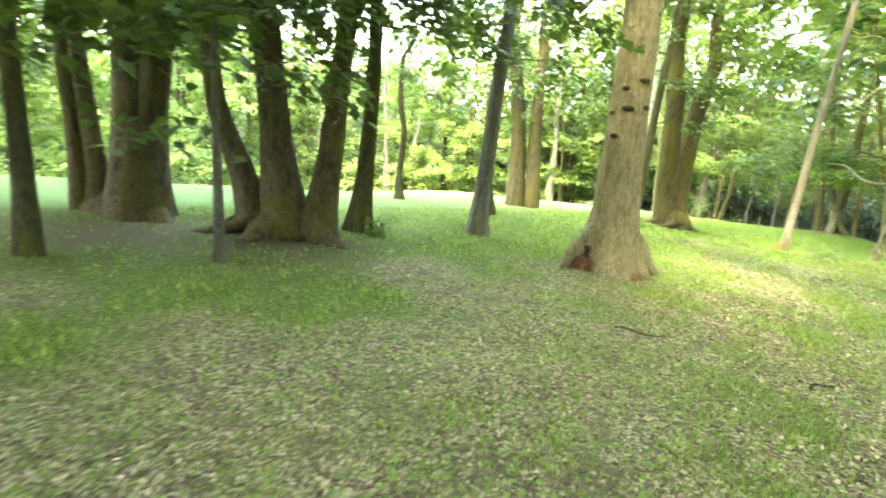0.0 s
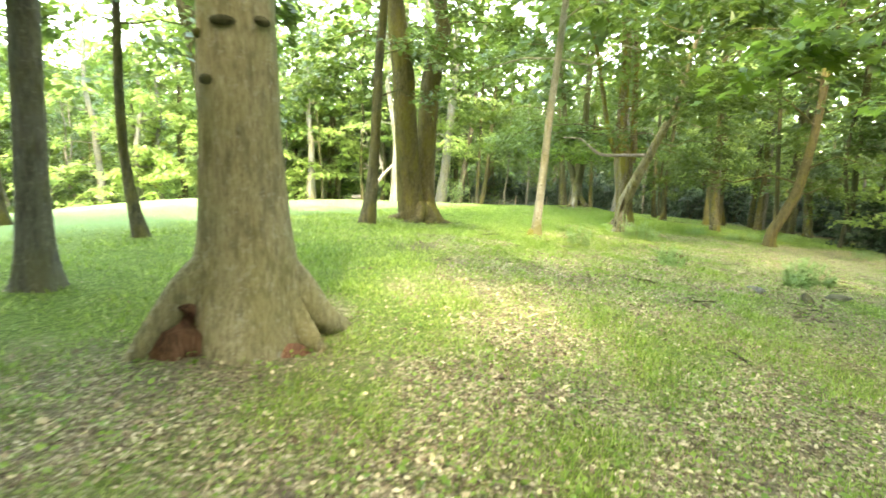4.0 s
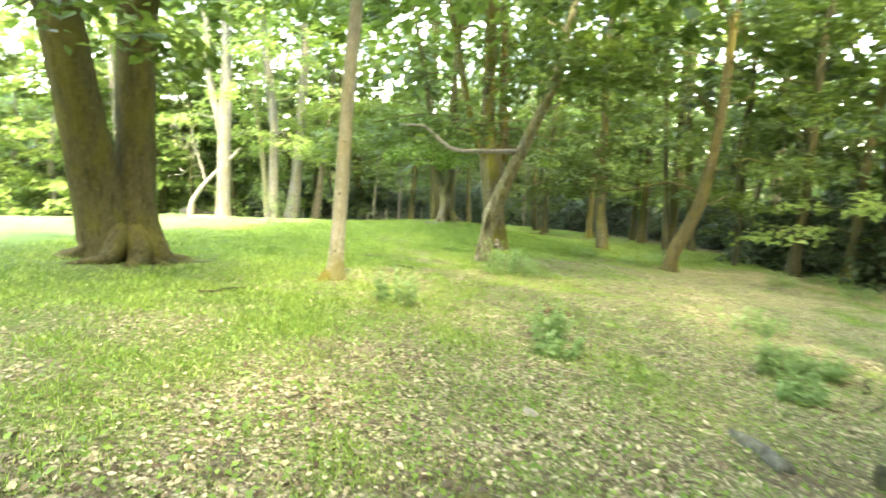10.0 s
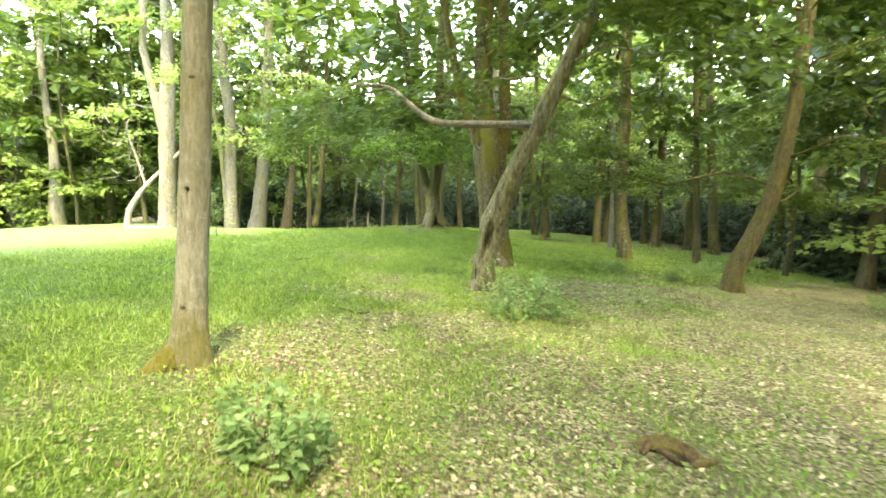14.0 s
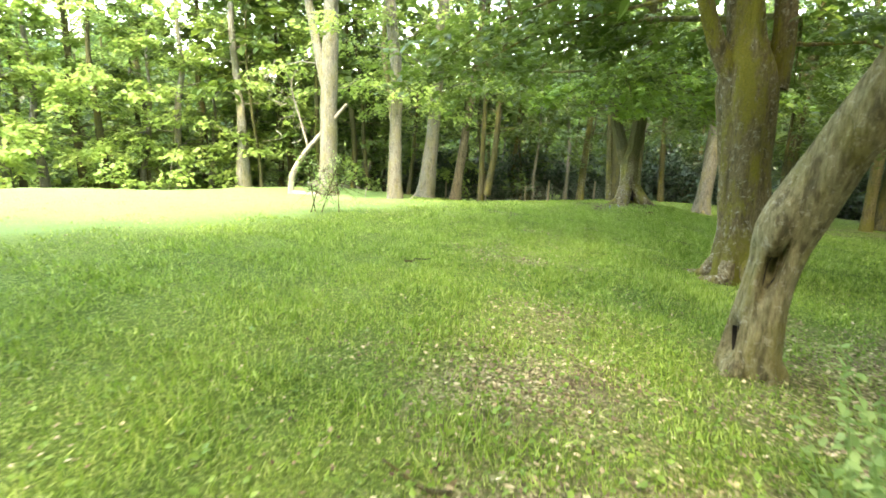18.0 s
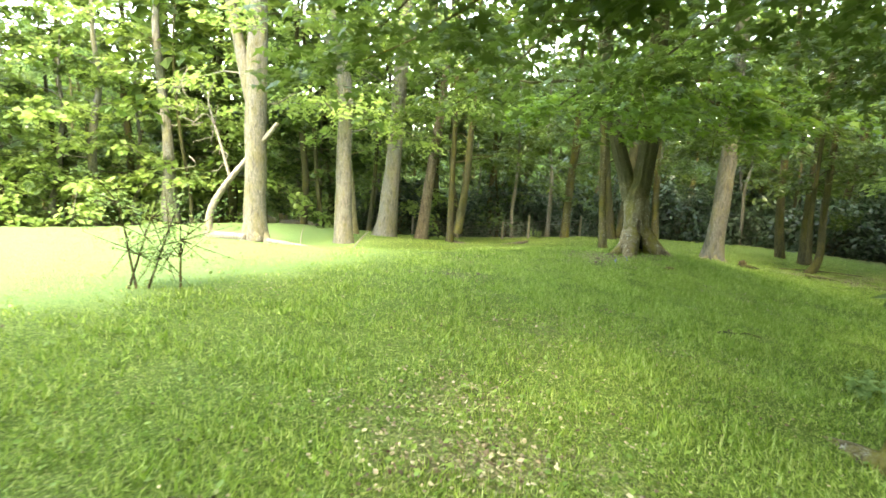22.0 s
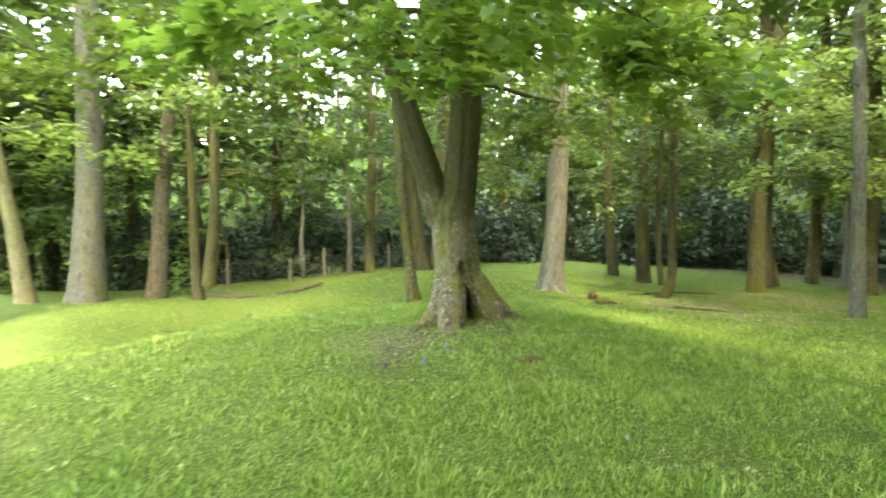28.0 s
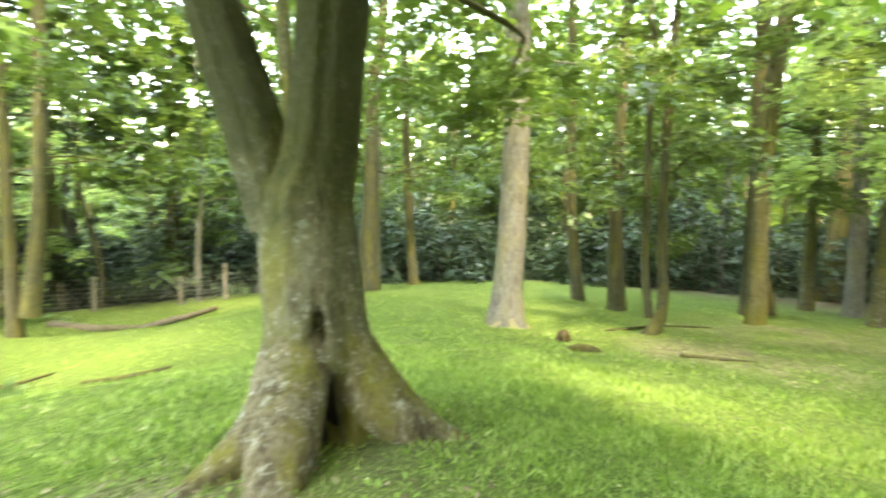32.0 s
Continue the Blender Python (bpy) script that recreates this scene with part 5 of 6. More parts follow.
def knot(top, skin, x, y, z, ax, ay, wide, tall):
    """An old branch scar: a flat, dark lump on the bark."""
    out = Vector((x - ax, y - ay, 0)).normalized()
    a = np.arange(10) * 2 * np.pi / 10
    rings = []
    for r, h in ((1.0, -0.03), (0.95, 0.01), (0.6, 0.026), (0.02, 0.03)):
        for t in a:
            p = Vector((x, y, z)) + out * h + Vector((-out.y, out.x, 0)) * (math.cos(t) * wide * r) + Vector((0, 0, math.sin(t) * tall * r))
            rings.append(list(p - top.location))
    faces = [(i * 10 + j, i * 10 + (j + 1) % 10, i * 10 + 10 + (j + 1) % 10, i * 10 + 10 + j) for i in range(3) for j in range(10)]
    part("knot", fast_mesh("knot", np.array(rings), faces, skin, True), top, "dark branch scar")


for scar in (
    (stout_tree, 3.47, 7.80, 2.63, 3.61, 8.03, 0.060, 0.038),
    (stout_tree, 3.53, 7.76, 2.36, 3.62, 8.03, 0.092, 0.038),
    (stout_tree, 3.36, 7.93, 2.29, 3.62, 8.03, 0.049, 0.038),
    (stout_tree, 3.79, 7.81, 2.39, 3.62, 8.03, 0.072, 0.038),
    (stout_tree, 3.35, 7.96, 3.30, 3.61, 8.03, 0.060, 0.038),
    (stout_tree, 3.53, 7.78, 3.39, 3.61, 8.03, 0.092, 0.038),
    (stout_tree, 3.65, 7.77, 3.25, 3.61, 8.03, 0.049, 0.038),
    (stout_tree, 3.56, 7.77, 3.60, 3.61, 8.03, 0.072, 0.038),
    (stout_tree, 3.41, 7.82, 1.97, 3.62, 8.01, 0.060, 0.038),
    (stout_tree, 3.71, 7.78, 2.75, 3.61, 8.03, 0.092, 0.038),
    (stout_tree, 3.74, 7.80, 3.62, 3.61, 8.03, 0.049, 0.038),
    (stout_tree, 3.38, 7.88, 3.65, 3.61, 8.03, 0.072, 0.038),
    (young_tree, 10.92, 16.12, 1.6, 10.82, 16.16, 0.022, 0.016),
    (young_tree, 10.85, 16.07, 1.02, 10.8, 16.17, 0.033, 0.016),
    (young_tree, 10.78, 16.06, 0.9, 10.8, 16.17, 0.018, 0.016),
    (young_tree, 10.83, 16.05, 1.67, 10.83, 16.16, 0.026, 0.016),
    (young_tree, 10.73, 16.07, 0.03, 10.75, 16.19, 0.022, 0.016),
):
    knot(scar[0], dark_bark, *scar[1:])

def burr(top, skin, x, y, z, girth, first, last, thick, seed):
    """A lumpy collar of old bark part of the way round a trunk."""
    rng = np.random.default_rng(seed)
    a = np.radians(np.linspace(first, last, 9))
    swell = thick * np.sin(np.linspace(0.25, math.pi - 0.25, 9)) * rng.uniform(0.6, 1.3, 9)
    line = [(x + math.cos(t) * girth, y + math.sin(t) * girth, z + rng.normal(0, 0.3 * thick), s) for t, s in zip(a, swell)]
    add_limb(top, "burr", line, skin, 8, 0.3, "dark lumpy burr on the bark")


for seed, (z, x, girth, first, last, thick) in enumerate(((0.8, 15.65, 0.335, 130, 200, 0.04), (0.78, 15.65, 0.335, 215, 262, 0.05), (1.35, 15.7, 0.325, 205, 285, 0.022), (1.7, 15.73, 0.32, 170, 300, 0.05), (1.98, 15.77, 0.315, 140, 215, 0.075), (2.05, 15.78, 0.31, 215, 250, 0.04), (2.4, 15.82, 0.305, 180, 280, 0.018), (2.85, 15.88, 0.3, 140, 250, 0.05), (3.35, 15.95, 0.285, 190, 290, 0.02), (3.6, 15.98, 0.28, 240, 290, 0.04))):
    burr(ringed_tree, rough_bark, x, 9.705 - 0.03 * max(z - 0.4, 0) - 0.025 * max(z - 1.6, 0), z, girth, first, last, thick, 300 + seed)


def spreading_roots(top, x, y, girth, skin, turns, seed):
    """Roots that run out of the foot of a trunk and sink into the ground."""
    rng = np.random.default_rng(seed)
    for turn in turns:
        line = []
        long = girth * rng.uniform(1.5, 2.3)
        for k, (out, up, thick) in enumerate(((0.35, 0.9, 0.3), (0.75, 0.42, 0.34), (1.1, 0.1, 0.26), (1.1 + 0.5 * long, -0.02, 0.14), (1.1 + long, -0.1, 0.05))):
            a = radians(turn) + rng.normal(0, 0.1) * k
            px, py = x + math.cos(a) * girth * out, y + math.sin(a) * girth * out
            line.append((px, py, float(ground_z(px, py)) + up * girth, thick * girth))
        add_limb(top, "root", line, skin, 10, 0.18)


for bole, x, y, girth, skin, turns in (
    (mossy_tree, 17.9, 21.8, 0.4, root_bark, (-150, -105, -60, 150, 20)),
    (twin_tree, 8.0, 17.72, 0.52, olive_bark, (-160, -115, -70, -20, 60)),
    (ringed_tree, 15.5, 9.75, 0.34, rough_bark, (-170, -120, -75, 170)),
    (stout_tree, 3.64, 8.02, 0.36, pale_bark, (-95, 60, 120, 175)),
    (footed_tree, 27.92, 35.56, 0.34, pale_bark, (-150, -110, -60)),
    (leaning_tree, 15.37, 18.72, 0.2, gnarl_bark, (-160, -100, -40)),
    (pale_tree, 12.4, 37.6, 0.42, grey_bark, (-140, -90, -40, 180))):
    spreading_roots(bole, x, y, girth, skin, turns, int(x * 10))

# ---- things on the ground ----


def lying(name, points, skin, label, category, sides=12, lumps=0.14, group=""):
    """A log, stick or clod lying on the ground: x, y, height of its middle above the ground, radius."""
    p = np.array(points, float)
    p[:, 2] += ground_z(p[:, 0], p[:, 1])
    origin = p[0, :3].copy()
    p[:, :3] -= origin
    ob = new(name, fast_mesh(name, *capped(*tube(curve_points(p, max(0.04, p[:, 3].max() * 0.6)), sides, lumps, seed=int(abs(origin[0]) * 100)), sides), skin, True))
    ob.location = origin
    return tagged(ob, label, category, group)


lying("log", [(11.74, 10.36, -0.005, 0.035), (11.64, 10.18, 0.015, 0.05), (11.54, 9.99, 0.03, 0.054), (11.46, 9.84, 0.035, 0.05)], grey_bark, "short decayed log lying in leaf litter", "log")
lying("wood_stub", [(12.02, 9.58, 0.1, 0.025), (11.96, 9.5, 0.07, 0.06), (11.88, 9.38, 0.03, 0.055), (11.8, 9.27, 0.01, 0.035), (11.74, 9.18, -0.01, 0.02)], dark_bark, "broken decayed stub standing out of the soil", "stub", 16, 0.5)
lying("wood_stub", [(12.9, 9.82, -0.03, 0.04), (12.94, 9.72, 0.03, 0.06), (13.0, 9.6, 0.05, 0.045), (13.04, 9.5, 0.07, 0.015)], grey_bark, "pale weathered stub beside scattered twigs", "stub", 16, 0.5)
lying("rotten_stump", [(13.0, 13.86, -0.03, 0.03), (13.05, 13.8, 0.01, 0.06), (13.12, 13.7, 0.02, 0.075), (13.18, 13.58, 0.0, 0.06), (13.22, 13.5, -0.03, 0.03)], rotten_wood, "low mossy rotten stump in litter", "stump", 18, 0.5)
for ox, oy, turn in ((13.0, 13.75, 0.3), (13.2, 13.72, 1.2), (13.15, 13.48, -0.6), (13.02, 13.6, 2.0)):
    lying("bark_flake", [(ox - 0.07 * math.cos(turn), oy - 0.07 * math.sin(turn), 0.0, 0.018), (ox, oy, 0.03, 0.026), (ox + 0.08 * math.cos(turn), oy + 0.08 * math.sin(turn), 0.05, 0.012)], rotten_wood, "splintered brown piece of rotten bark", "bark", 8, 0.4, "bark pieces by the stump")
lying("root_hump", [(9.3, 10.28, -0.01, 0.02), (9.4, 10.21, 0.008, 0.04), (9.48, 10.15, 0.004, 0.032), (9.58, 10.07, -0.01, 0.02)], dark_bark, "dark surface root in the litter", "root")
lying("fallen_branch", [(12.75, 37.2, 0.08, 0.075), (13.4, 36.95, 0.09, 0.07), (14.3, 36.6, 0.06, 0.06), (15.2, 36.2, 0.06, 0.05), (15.7, 35.8, 0.05, 0.035), (16.05, 35.55, 0.03, 0.02)], dead_wood, "long pale fallen branch on sunlit grass", "branch")
lying("dead_shoot", [(15.22, 36.2, 0.05, 0.024), (15.4, 36.3, 0.35, 0.02), (15.62, 36.45, 0.62, 0.016), (15.85, 36.6, 0.85, 0.008)], dead_wood, "thin dry shoot leaning up from the fallen branch", "branch", 8)
lying("dead_shoot", [(13.75, 36.8, 0.05, 0.022), (13.78, 36.85, 0.35, 0.018), (13.84, 36.9, 0.62, 0.012), (13.95, 36.95, 0.78, 0.006)], dead_wood, "thin upright dry shoot of the fallen branch", "branch", 8)
lying("dead_shoot", [(14.75, 36.4, 0.05, 0.016), (14.85, 36.42, 0.16, 0.013), (14.98, 36.45, 0.26, 0.007)], dead_wood, "short dry side shoot of the fallen branch", "branch", 8)
lying("fallen_log", [(10.95, 38.2, 0.1, 0.15), (11.5, 37.75, 0.1, 0.14), (12.1, 37.25, 0.09, 0.11)], dead_wood, "bleached bare log lying beside the tree", "log")
lying("branch", [(18.75, 38.4, 0.03, 0.035), (19.3, 38.5, 0.04, 0.035), (20.0, 38.62, 0.03, 0.03), (20.6, 38.75, 0.02, 0.02)], dark_bark, "weathered branch lying in grass", "branch")
lying("branch", [(20.9, 37.9, 0.02, 0.03), (21.5, 37.6, 0.04, 0.035), (22.1, 37.4, 0.02, 0.02)], dark_bark, "dark branch lying in grass", "branch")
lying("branch", [(26.8, 33.05, 0.02, 0.05), (27.0, 32.95, 0.06, 0.06), (27.25, 32.8, 0.03, 0.03)], dark_bark, "short dark branch on grass", "branch")
lying("branch", [(28.0, 31.9, 0.02, 0.03), (28.5, 31.55, 0.03, 0.025), (28.9, 31.2, 0.02, 0.012)], dark_bark, "thin dark branch on the litter", "branch")
lying("branch", [(29.6, 34.3, 0.01, 0.025), (31.0, 34.0, 0.02, 0.025), (32.2, 33.4, 0.01, 0.015)], dark_bark, "dark branch lying on the mound", "branch")
lying("fallen_log", [(20.8, 45.9, 0.06, 0.1), (21.8, 45.2, 0.08, 0.1), (22.9, 44.4, 0.06, 0.08)], dead_bark, "grey log lying before the fence", "log")
lying("fallen_log", [(22.7, 44.3, 0.06, 0.09), (23.8, 44.8, 0.09, 0.09), (25.0, 45.2, 0.08, 0.07)], dead_bark, "grey log lying before the fence", "log")
lying("fallen_log", [(11.2, 47.6, 0.15, 0.2), (11.9, 47.5, 0.2, 0.22), (12.4, 47.7, 0.1, 0.15)], dead_wood, "pale log at the far wood edge", "log")
lying("fallen_log", [(12.6, 48.6, 0.12, 0.16), (13.6, 49.0, 0.12, 0.16), (14.5, 49.1, 0.1, 0.12)], dead_wood, "pale log at the far wood edge", "log")
lying("stump", [(27.5, 33.75, -0.05, 0.13), (27.52, 33.73, 0.08, 0.12), (27.5, 33.75, 0.16, 0.08)], rotten_wood, "small brown stump beside the trunk", "stump")
lying("molehill", [(21.08, 29.06, -0.02, 0.04), (21.2, 29.04, 0.0, 0.06), (21.32, 29.0, -0.02, 0.04)], rotten_wood, "small mossy brown mound in grass", "mound", 10, 0.35)

clod_rng = np.random.default_rng(23)
for cx, cy, far, count in ((6.5, 12.33, 0.4, 7), (6.32, 11.12, 0.2, 4), (5.1, 10.4, 0.2, 3), (16.3, 27.95, 0.45, 9), (20.65, 30.4, 0.2, 4), (20.25, 29.95, 0.3, 6), (19.8, 29.6, 0.3, 5), (13.2, 13.5, 0.25, 5), (18.9, 24.85, 0.3, 4), (9.3, 10.3, 0.3, 5), (11.2, 9.1, 0.7, 14), (10.7, 8.5, 0.6, 9), (9.2, 10.35, 0.25, 6)):
    for _ in range(count):
        ox, oy = cx + clod_rng.normal(0, far * 0.6), cy + clod_rng.normal(0, far * 0.35)
        turn, size = clod_rng.uniform(0, 6.3), clod_rng.uniform(0.012, 0.032)
        dx, dy = math.cos(turn) * size * 1.6, math.sin(turn) * size * 1.6
        lying("soil_clod", [(ox - dx, oy - dy, -0.01, size * 0.5), (ox, oy, 0.0, size), (ox + dx, oy + dy, -0.01, size * 0.6)], dark_soil, "dark scraped-up earth in grass", "soil", 8, 0.4, "scrapes of bare earth")

stick_rng = np.random.default_rng(41)
for sx, sy, turn, long in ((11.3, 9.1, -0.9, 0.3), (10.9, 8.75, -1.2, 0.22), (11.2, 8.7, -0.5, 0.3), (10.6, 8.5, 0.4, 0.25), (6.2, 4.7, -0.8, 0.5), (6.0, 5.1, -0.7, 0.4), (3.3, 5.0, -0.15, 0.5), (9.0, 15.15, 0.5, 0.6), (19.0, 24.8, -0.3, 0.5), (18.85, 24.75, 0.8, 0.3), (14.5, 10.6, 0.3, 0.8), (15.3, 11.4, -0.2, 0.7), (13.8, 10.2, 0.2, 0.6), (12.7, 17.6, 2.6, 0.35), (7.9, 7.1, 1.0, 0.4), (9.6, 9.2, 0.2, 0.5), (4.6, 4.3, 0.5, 0.5), (17.0, 13.0, 0.6, 0.9), (13.4, 21.9, 0.2, 0.35)):
    t = np.linspace(0, 1, 5)
    bend = stick_rng.normal(0, 0.05, 5)
    lying("twig", np.c_[sx + np.cos(turn) * long * (t - 0.5) - np.sin(turn) * bend, sy + np.sin(turn) * long * (t - 0.5) + np.cos(turn) * bend, 0.022 + 0 * t, 0.013 * (1 - 0.5 * t)], dark_bark, "thin dark fallen twig", "twig", 6, 0.1, "fallen twigs")


def propped_log():
    """A dead trunk that leans on the pale tree, with bare twigs."""
    top = thing("dead_log", (10.7, 38.2, float(ground_z(10.7, 38.2))), "bare dead log propped against the pale tree", "log")
    add_limb(top, "log", [(10.85, 38.2, -1.8, 0.14), (10.95, 38.15, -0.87, 0.12), (11.37, 37.99, -0.06, 0.105), (12.0, 37.75, 0.71, 0.09), (13.1, 37.2, 1.98, 0.07)], dead_wood)
    add_limb(top, "dead_branch", [(11.6, 37.9, 0.25, 0.05), (11.3, 38.0, 1.4, 0.04), (11.0, 38.1, 2.6, 0.03), (11.2, 38.0, 3.2, 0.015)], dead_wood, 8)
    rng = np.random.default_rng(8)
    for i in range(9):
        x0, z0 = 10.6 + rng.uniform(-0.6, 0.7), rng.uniform(0.6, 3.6)
        pts = [(x0, 38.1, z0, 0.02)]
        for _ in range(4):
            pts.append((pts[-1][0] + rng.normal(0, 0.25), 38.1 + rng.normal(0, 0.2), pts[-1][2] + rng.normal(-0.1, 0.3), 0.012))
        add_limb(top, "dead_branch", pts, dead_wood, 6)


propped_log()
hollow(forked_tree, 21.47, 30.5, -0.82, 0.07, 0.24, -6, -38, moss_bark)
hollow(forked_tree, 21.45, 30.58, -0.35, 0.022, 0.16, 4, -38, moss_bark)
hollow(leaning_tree, 15.33, 18.59, 0.08, 0.036, 0.2, 10, -46)
hollow(leaning_tree, 15.2, 18.75, -0.5, 0.05, 0.11, -10, -95)

# ---- herbs ----


def herb_clump(x, y, tall, wide, seed, label="leafy green nettle-like clump in the litter"):
    rng = np.random.default_rng(seed)
    top = thing("herb_clump", (x, y, float(ground_z(x, y))), label, "plant", "herb clumps")
    where, head = [], []
    for i in range(int(10 + 34 * wide)):
        a, d = rng.uniform(0, 6.3), wide * math.sqrt(rng.uniform(0, 0.8))
        h = tall * rng.uniform(0.65, 1.3) * (1.1 - 0.5 * d / wide)
        lean = rng.uniform(0.05, 0.3)
        t = np.linspace(0, 1, 5)
        line = np.c_[np.cos(a) * (d + lean * h * t**2), np.sin(a) * (d + lean * h * t**2), h * t - 0.02, 0.005 * (1 - 0.6 * t)]
        part("stalk", fast_mesh("stalk", *tube(line, 5, seed=i), herb_leaf, True), top)
        for s in np.arange(0.25, 1.01, 0.1):
            k = np.array([np.interp(s, t, line[:, c]) for c in range(3)])
            turn = rng.uniform(0, 6.3)
            for q in (0, np.pi, np.pi / 2):
                where.append(k + rng.normal(0, 0.012, 3))
                head.append(turn + q)
    n = len(where)
    v, f = spread_blades(LEAF, np.array(where), rng.uniform(0.04, 0.08, n), np.array(head), rng.normal(-0.1, 0.35, n), rng.normal(0, 0.3, n))
    part("leaves", fast_mesh("leaves", v, f, herb_leaf), top)


LEAF = np.array([(0, 0, 0), (0.25, 0.27, 0.03), (0.65, 0.2, 0.02), (1, 0, -0.08), (0.65, -0.2, 0.02), (0.25, -0.27, 0.03)], float)
for i, (hx, hy, ht, hw) in enumerate(((14.55, 16.95, 0.68, 0.42), (15.0, 16.75, 0.55, 0.34), (10.95, 14.35, 0.42, 0.34), (12.05, 12.72, 0.42, 0.23), (13.9, 11.1, 0.35, 0.4), (14.4, 11.0, 0.3, 0.3), (11.7, 12.2, 0.25, 0.26), (13.2, 10.6, 0.25, 0.25), (16.0, 12.6, 0.35, 0.5), (20.6, 20.6, 0.35, 0.45), (21.6, 19.6, 0.3, 0.4), (24.0, 20.5, 0.35, 0.5), (26.5, 21.5, 0.4, 0.6), (25.0, 14.8, 0.35, 0.6), (27.5, 16.5, 0.4, 0.7), (24.0, 16.2, 0.35, 0.5), (18.8, 23.0, 0.22, 0.3), (0.0, 8.5, 0.35, 0.2), (26.4, 47.5, 0.5, 0.4), (20.0, 36.0, 0.25, 0.2))):
    herb_clump(hx, hy, ht, hw, 300 + i)


def thorn_sapling():
    """The small bare-twigged shrub at the edge of the clearing."""
    top = thing("sapling_shrub", (12.1, 26.2, float(ground_z(12.1, 26.2))), "small sparse twiggy shrub in grass", "shrub")
    rng = np.random.default_rng(4)
    twigs = []
    for sx, sh in ((0.0, 1.25), (0.45, 0.95), (0.1, 0.9), (-0.1, 1.05)):
        t = np.linspace(0, 1, 6)
        main = np.c_[sx + 0.25 * rng.normal() * t, 0.15 * rng.normal() * t, sh * t - 0.05, 0.016 * (1 - 0.8 * t)]
        part("stem", fast_mesh("stem", *tube(main, 6, seed=2), dark_bark, True), top)
        for k in (2, 3, 4):
            for _ in range(5):
                way = rng.normal(0, 0.3, 3) + [0, 0, 0.12]
                twig = np.c_[main[k, :3] + np.linspace(0, 1, 6)[:, None] * way, np.linspace(0.007, 0.002, 6)]
                twigs.append(twig)
                part("twig", fast_mesh("twig", *tube(twig, 4), dark_bark, True), top)
    n = 1100
    pick = rng.integers(0, len(twigs), n)
    at = np.array([twigs[p][rng.integers(2, 6), :3] for p in pick]) + rng.normal(0, 0.05, (n, 3))
    v, f = spread_blades(KITE, at, rng.uniform(0.03, 0.06, n), rng.uniform(0, 6.3, n), rng.normal(0, 0.5, n), rng.normal(0, 0.5, n))
    part("leaves", fast_mesh("leaves", v, f, herb_leaf), top)


thorn_sapling()


def pale_bloom():
    """Low white-flowering plants along the edge of the thicket."""
    rng = np.random.default_rng(52)
    s = rng.uniform(0, 1, 700)
    x, y = 28.2 + 4.8 * s + rng.normal(0, 0.35, 700), 10.6 + 2.9 * s + rng.normal(0, 0.35, 700)
    z = ground_z(x, y) + rng.uniform(0.1, 0.3, 700)
    v, f = spread_blades(KITE, np.stack([x, y, z], -1), rng.uniform(0.04, 0.08, 700), rng.uniform(0, 6.3, 700), rng.normal(0, 0.4, 700), rng.normal(0, 0.4, 700))
    tagged(new("white_flowers", fast_mesh("white_flowers", v, f, flower_white)), "low white flowers along the thicket edge", "flowers", kind="stuff")


pale_bloom()


def bluebell(x, y, tall, seed):
    """A small blue woodland flower on a bent stalk."""
    rng = np.random.default_rng(seed)
    top = thing("bluebell", (x, y, float(ground_z(x, y))), "small blue woodland flower in the grass", "flower", "blue flowers in the grass")
    t = np.linspace(0, 1, 6)
    bend = rng.normal(0, 0.04)
    stalk = np.c_[bend * t**2, 0.03 * t**2, tall * t - 0.01, 0.003 + 0 * t]
    part("stalk", fast_mesh("stalk", *tube(stalk, 5), herb_leaf, True), top)
    for k in range(4):
        at = stalk[5 - k // 2, :3] + rng.normal(0, 0.012, 3)
        bell = np.array([(*at, 0.004), (at[0], at[1], at[2] - 0.012, 0.009), (at[0], at[1], at[2] - 0.026, 0.012)])
        part("blossom", fast_mesh("blossom", *tube(bell, 7), flower_blue, True), top)


for k, (bx, by) in enumerate(((20.51, 29.5), (20.06, 29.22))):
    bluebell(bx, by, 0.16 + 0.02 * (k % 3), 700 + k)


def stone(x, y, wide, tall, seed):
    """A weathered stone half sunk in the ground."""
    rng = np.random.default_rng(seed)
    bm = bmesh.new()
    bmesh.ops.create_icosphere(bm, subdivisions=3, radius=1)
    w = rng.uniform(0, 6.3, 6)
    for v in bm.verts:
        p = v.co
        k = 1 + 0.13 * math.sin(3 * p.x + w[0]) * math.sin(2.5 * p.y + w[1]) + 0.09 * math.sin(6 * p.z + w[2] + 4 * p.x)
        v.co = Vector((p.x * wide * k, p.y * wide * 0.7 * k, p.z * tall * k))
    for face in bm.faces:
        face.smooth = True
    me = bpy.data.meshes.new("stone")
    bm.to_mesh(me)
    bm.free()
    me.materials.append(weathered_stone)
    ob = new("stone", me)
    ob.matrix_basis = pose(x, y, float(ground_z(x, y)) + 0.2 * tall, 0, 0, rng.uniform(0, 180))
    tagged(ob, "small pale brown stone in the leaf litter", "stone")


for k, (sx, sy, sw, sh) in enumerate(((10.42, 11.05, 0.07, 0.035), (20.7, 27.45, 0.03, 0.02))):
    stone(sx, sy, sw, sh, 800 + k)

# ---- fence ----


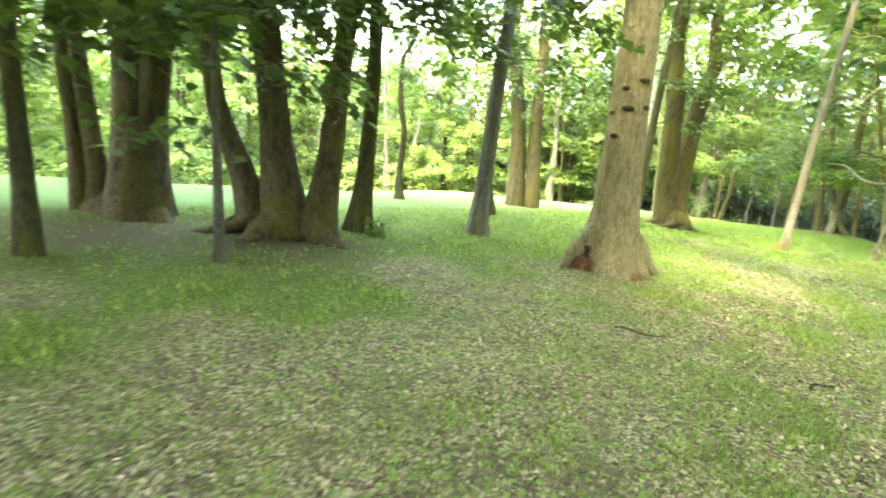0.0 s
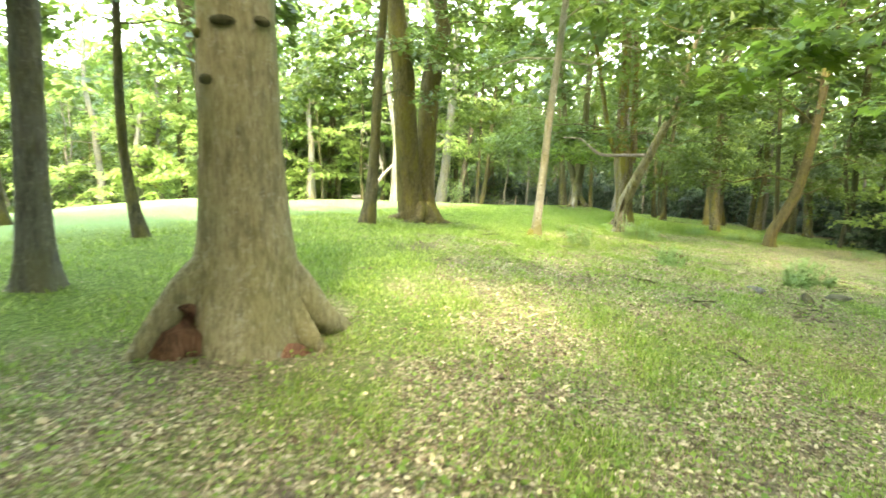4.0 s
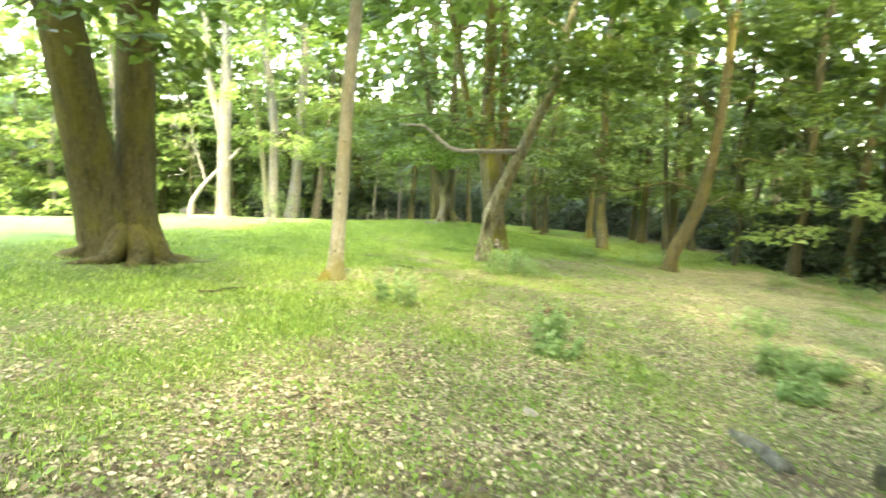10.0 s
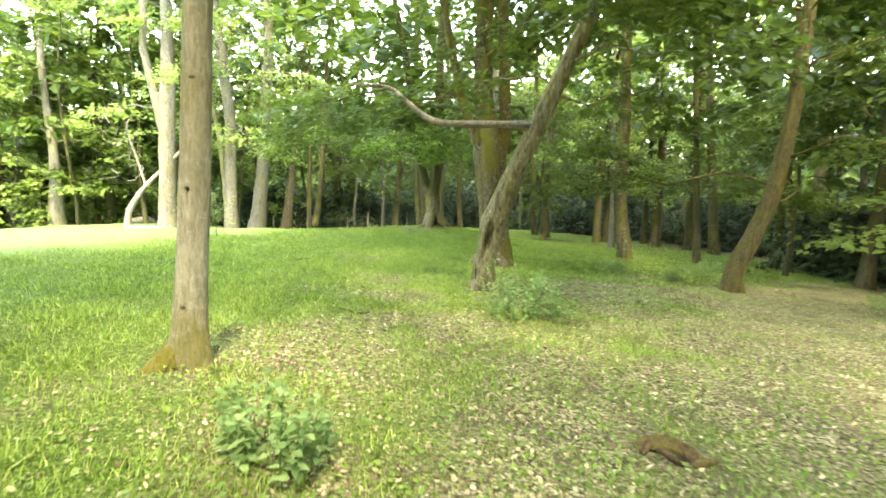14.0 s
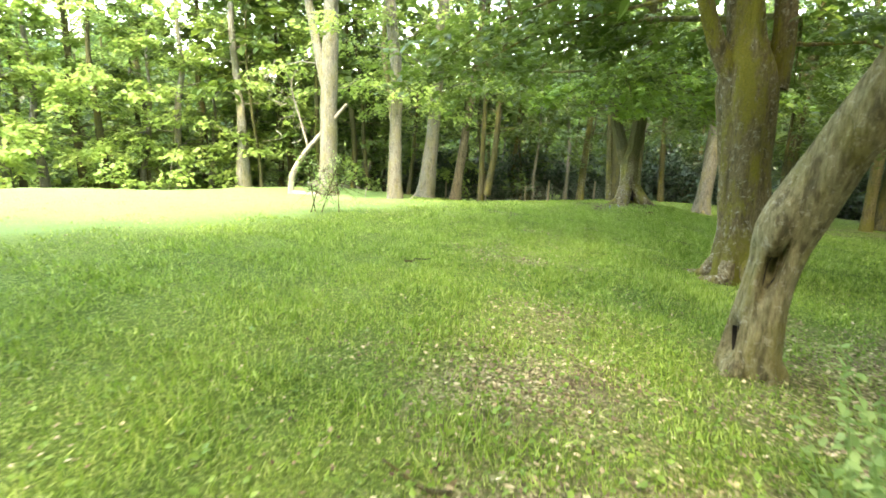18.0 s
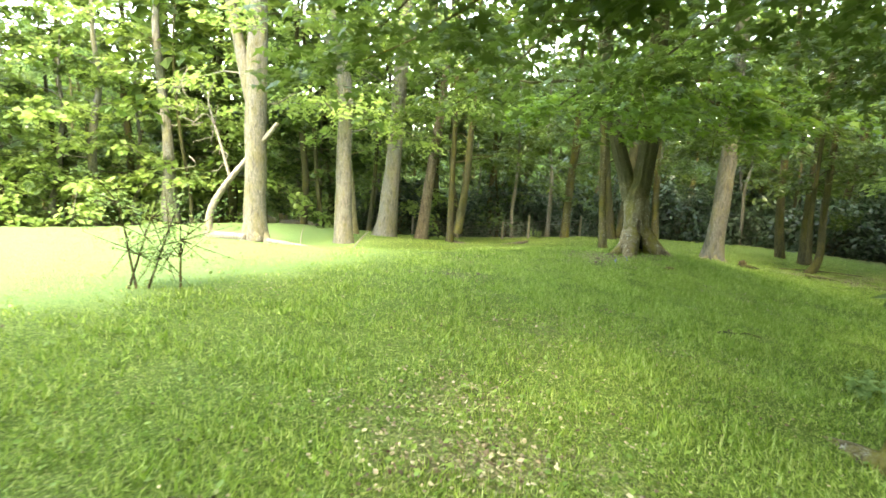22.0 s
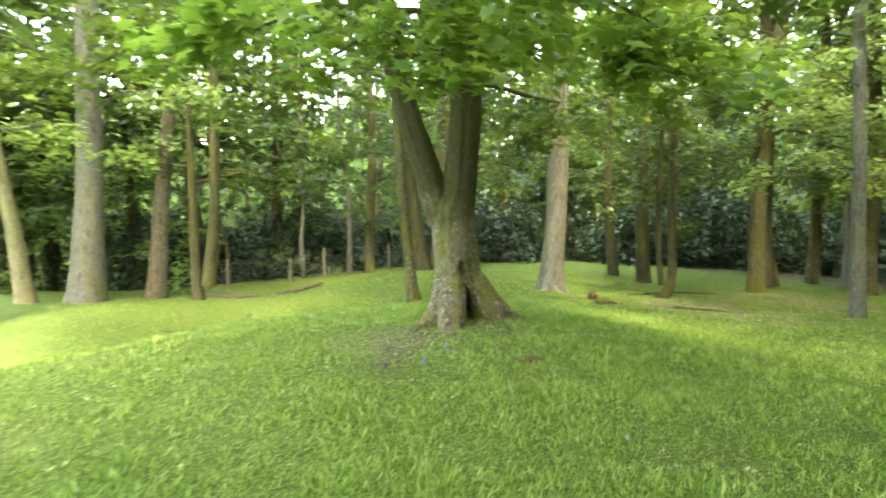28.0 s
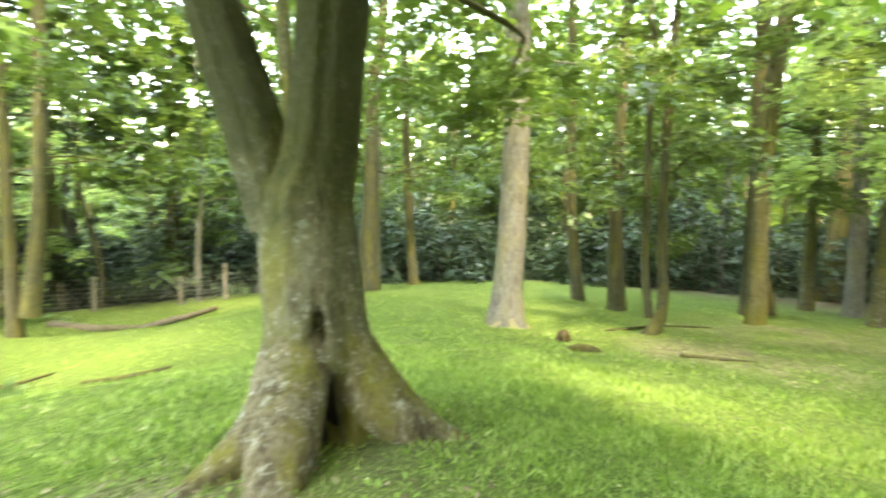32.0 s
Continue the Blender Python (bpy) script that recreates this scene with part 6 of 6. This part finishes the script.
def wire_fence():
    top = thing("wire_fence", (22.07, 48.1, float(ground_z(22.07, 48.1))), "stock-netting fence on weathered wooden posts", "fence")
    posts = ((19.6, 48.6, 1.05), (22.07, 48.1, 1.1), (24.5, 47.6, 0.95), (25.8, 47.0, 1.25), (28.6, 46.4, 1.1), (31.2, 45.8, 1.1))
    tops = []
    for x, y, h in posts:
        z = float(ground_z(x, y))
        tops.append((x, y, z))
        ring = [(x, y, z - 0.6, 0.065), (x + 0.01, y, z + h * 0.5, 0.062), (x + 0.02, y, z + h, 0.058), (x + 0.02, y, z + h + 0.02, 0.04)]
        add_limb(top, "post", ring, post_wood, 10, 0.04)
    for (a, b, c), (d, e, f) in zip(tops, tops[1:]):
        for h in (0.1, 0.22, 0.35, 0.48, 0.62, 0.76, 0.92):
            sag = 0.03
            add_limb(top, "wire", [(a, b - 0.06, c + h, 0.005), ((a + d) / 2, (b + e) / 2 - 0.06, (c + f) / 2 + h - sag, 0.005), (d, e - 0.06, f + h, 0.005)], wire_metal, 4, 0)
        for s in np.arange(0.08, 1, 0.12):
            x, y, z = a + s * (d - a), b + s * (e - b) - 0.06, c + s * (f - c)
            add_limb(top, "wire", [(x, y, z + 0.05, 0.004), (x, y, z + 0.5, 0.004), (x, y, z + 0.9, 0.004)], wire_metal, 4, 0)


wire_fence()

# ---- leafy boughs over the walk ----
for seed, (top, skin, line) in enumerate((
    (forked_tree, moss_bark, [(21.3, 31.1, 2.5, 0.05), (20.6, 29.9, 2.75, 0.035), (20.1, 28.9, 2.4, 0.02), (19.8, 28.2, 1.95, 0.008)]),
    (forked_tree, moss_bark, [(21.8, 30.7, 2.7, 0.05), (22.0, 29.5, 2.85, 0.035), (22.2, 28.8, 2.5, 0.02), (22.3, 28.2, 2.05, 0.008)]),
    (forked_tree, moss_bark, [(21.2, 31.2, 2.4, 0.05), (20.0, 30.8, 2.6, 0.03), (19.2, 30.3, 2.3, 0.018), (18.6, 29.8, 1.85, 0.008)]),
    (forked_tree, moss_bark, [(21.8, 30.8, 3.0, 0.05), (21.2, 29.6, 3.2, 0.03), (20.9, 28.7, 2.8, 0.018), (20.9, 28.2, 2.3, 0.008)]),
    (forked_tree, moss_bark, [(21.9, 30.9, 2.6, 0.04), (23.3, 30.6, 2.9, 0.03), (24.4, 30.0, 2.6, 0.018), (25.2, 29.4, 2.1, 0.008)]),
    (forked_tree, moss_bark, [(21.3, 31.1, 2.3, 0.04), (20.5, 30.5, 2.35, 0.03), (19.8, 30.0, 2.1, 0.018), (19.3, 29.7, 1.7, 0.008)]),
    (forked_tree, moss_bark, [(21.5, 30.8, 2.3, 0.04), (20.9, 30.0, 2.3, 0.03), (20.5, 29.5, 2.0, 0.018), (20.2, 29.1, 1.6, 0.008)]),
    (forked_tree, moss_bark, [(21.7, 30.7, 2.4, 0.04), (21.5, 29.9, 2.45, 0.03), (21.2, 29.2, 2.15, 0.018), (21.1, 28.8, 1.8, 0.008)]),
    (forked_tree, moss_bark, [(21.8, 30.7, 2.5, 0.04), (22.3, 29.8, 2.5, 0.03), (22.6, 29.2, 2.2, 0.018), (22.8, 28.7, 1.85, 0.008)]),
    (forked_tree, moss_bark, [(21.8, 30.7, 2.6, 0.04), (22.2, 29.5, 2.4, 0.025), (22.3, 28.8, 1.9, 0.015), (22.25, 28.35, 1.4, 0.006)]),
    (mossy_tree, moss_bark, [(17.8, 22.0, 2.5, 0.05), (17.3, 24.3, 2.85, 0.035), (17.0, 26.3, 2.6, 0.02), (16.7, 27.8, 2.1, 0.008)]),
    (mossy_tree, moss_bark, [(18.2, 22.1, 2.6, 0.05), (18.8, 24.5, 2.9, 0.035), (19.0, 26.4, 2.65, 0.02), (19.1, 27.6, 2.3, 0.008)]),
    (mossy_tree, moss_bark, [(18.3, 22.2, 2.7, 0.05), (20.2, 23.8, 3.0, 0.035), (21.6, 25.2, 2.7, 0.02), (22.6, 26.2, 2.2, 0.008)]),
    (mossy_tree, moss_bark, [(17.7, 21.9, 2.7, 0.05), (16.4, 23.2, 3.1, 0.035), (15.4, 25.2, 2.9, 0.02), (14.8, 26.8, 2.5, 0.008)]),
    (rooted_tree, rough_bark, [(10.2, 6.4, 2.6, 0.04), (9.7, 6.9, 2.8, 0.03), (9.2, 7.4, 2.7, 0.018), (8.8, 7.8, 2.45, 0.008)]),
    (rooted_tree, rough_bark, [(10.2, 6.4, 2.7, 0.04), (10.9, 7.1, 2.9, 0.03), (11.6, 7.8, 2.7, 0.018), (12.2, 8.4, 2.3, 0.008)]),
    (clump_tree, dark_bark, [(-0.6, 7.4, 2.8, 0.04), (-0.8, 6.2, 3.0, 0.03), (-0.9, 5.2, 2.7, 0.018), (-1.0, 4.4, 2.3, 0.008)]),
)):
    # Lightened leaf where the boughs look lit, the darker one elsewhere.
    add_bough(top, line, 130, 0.18, 60 + seed, skin, lit_bough_leaf if top in (forked_tree, rooted_tree) else sycamore_leaf)
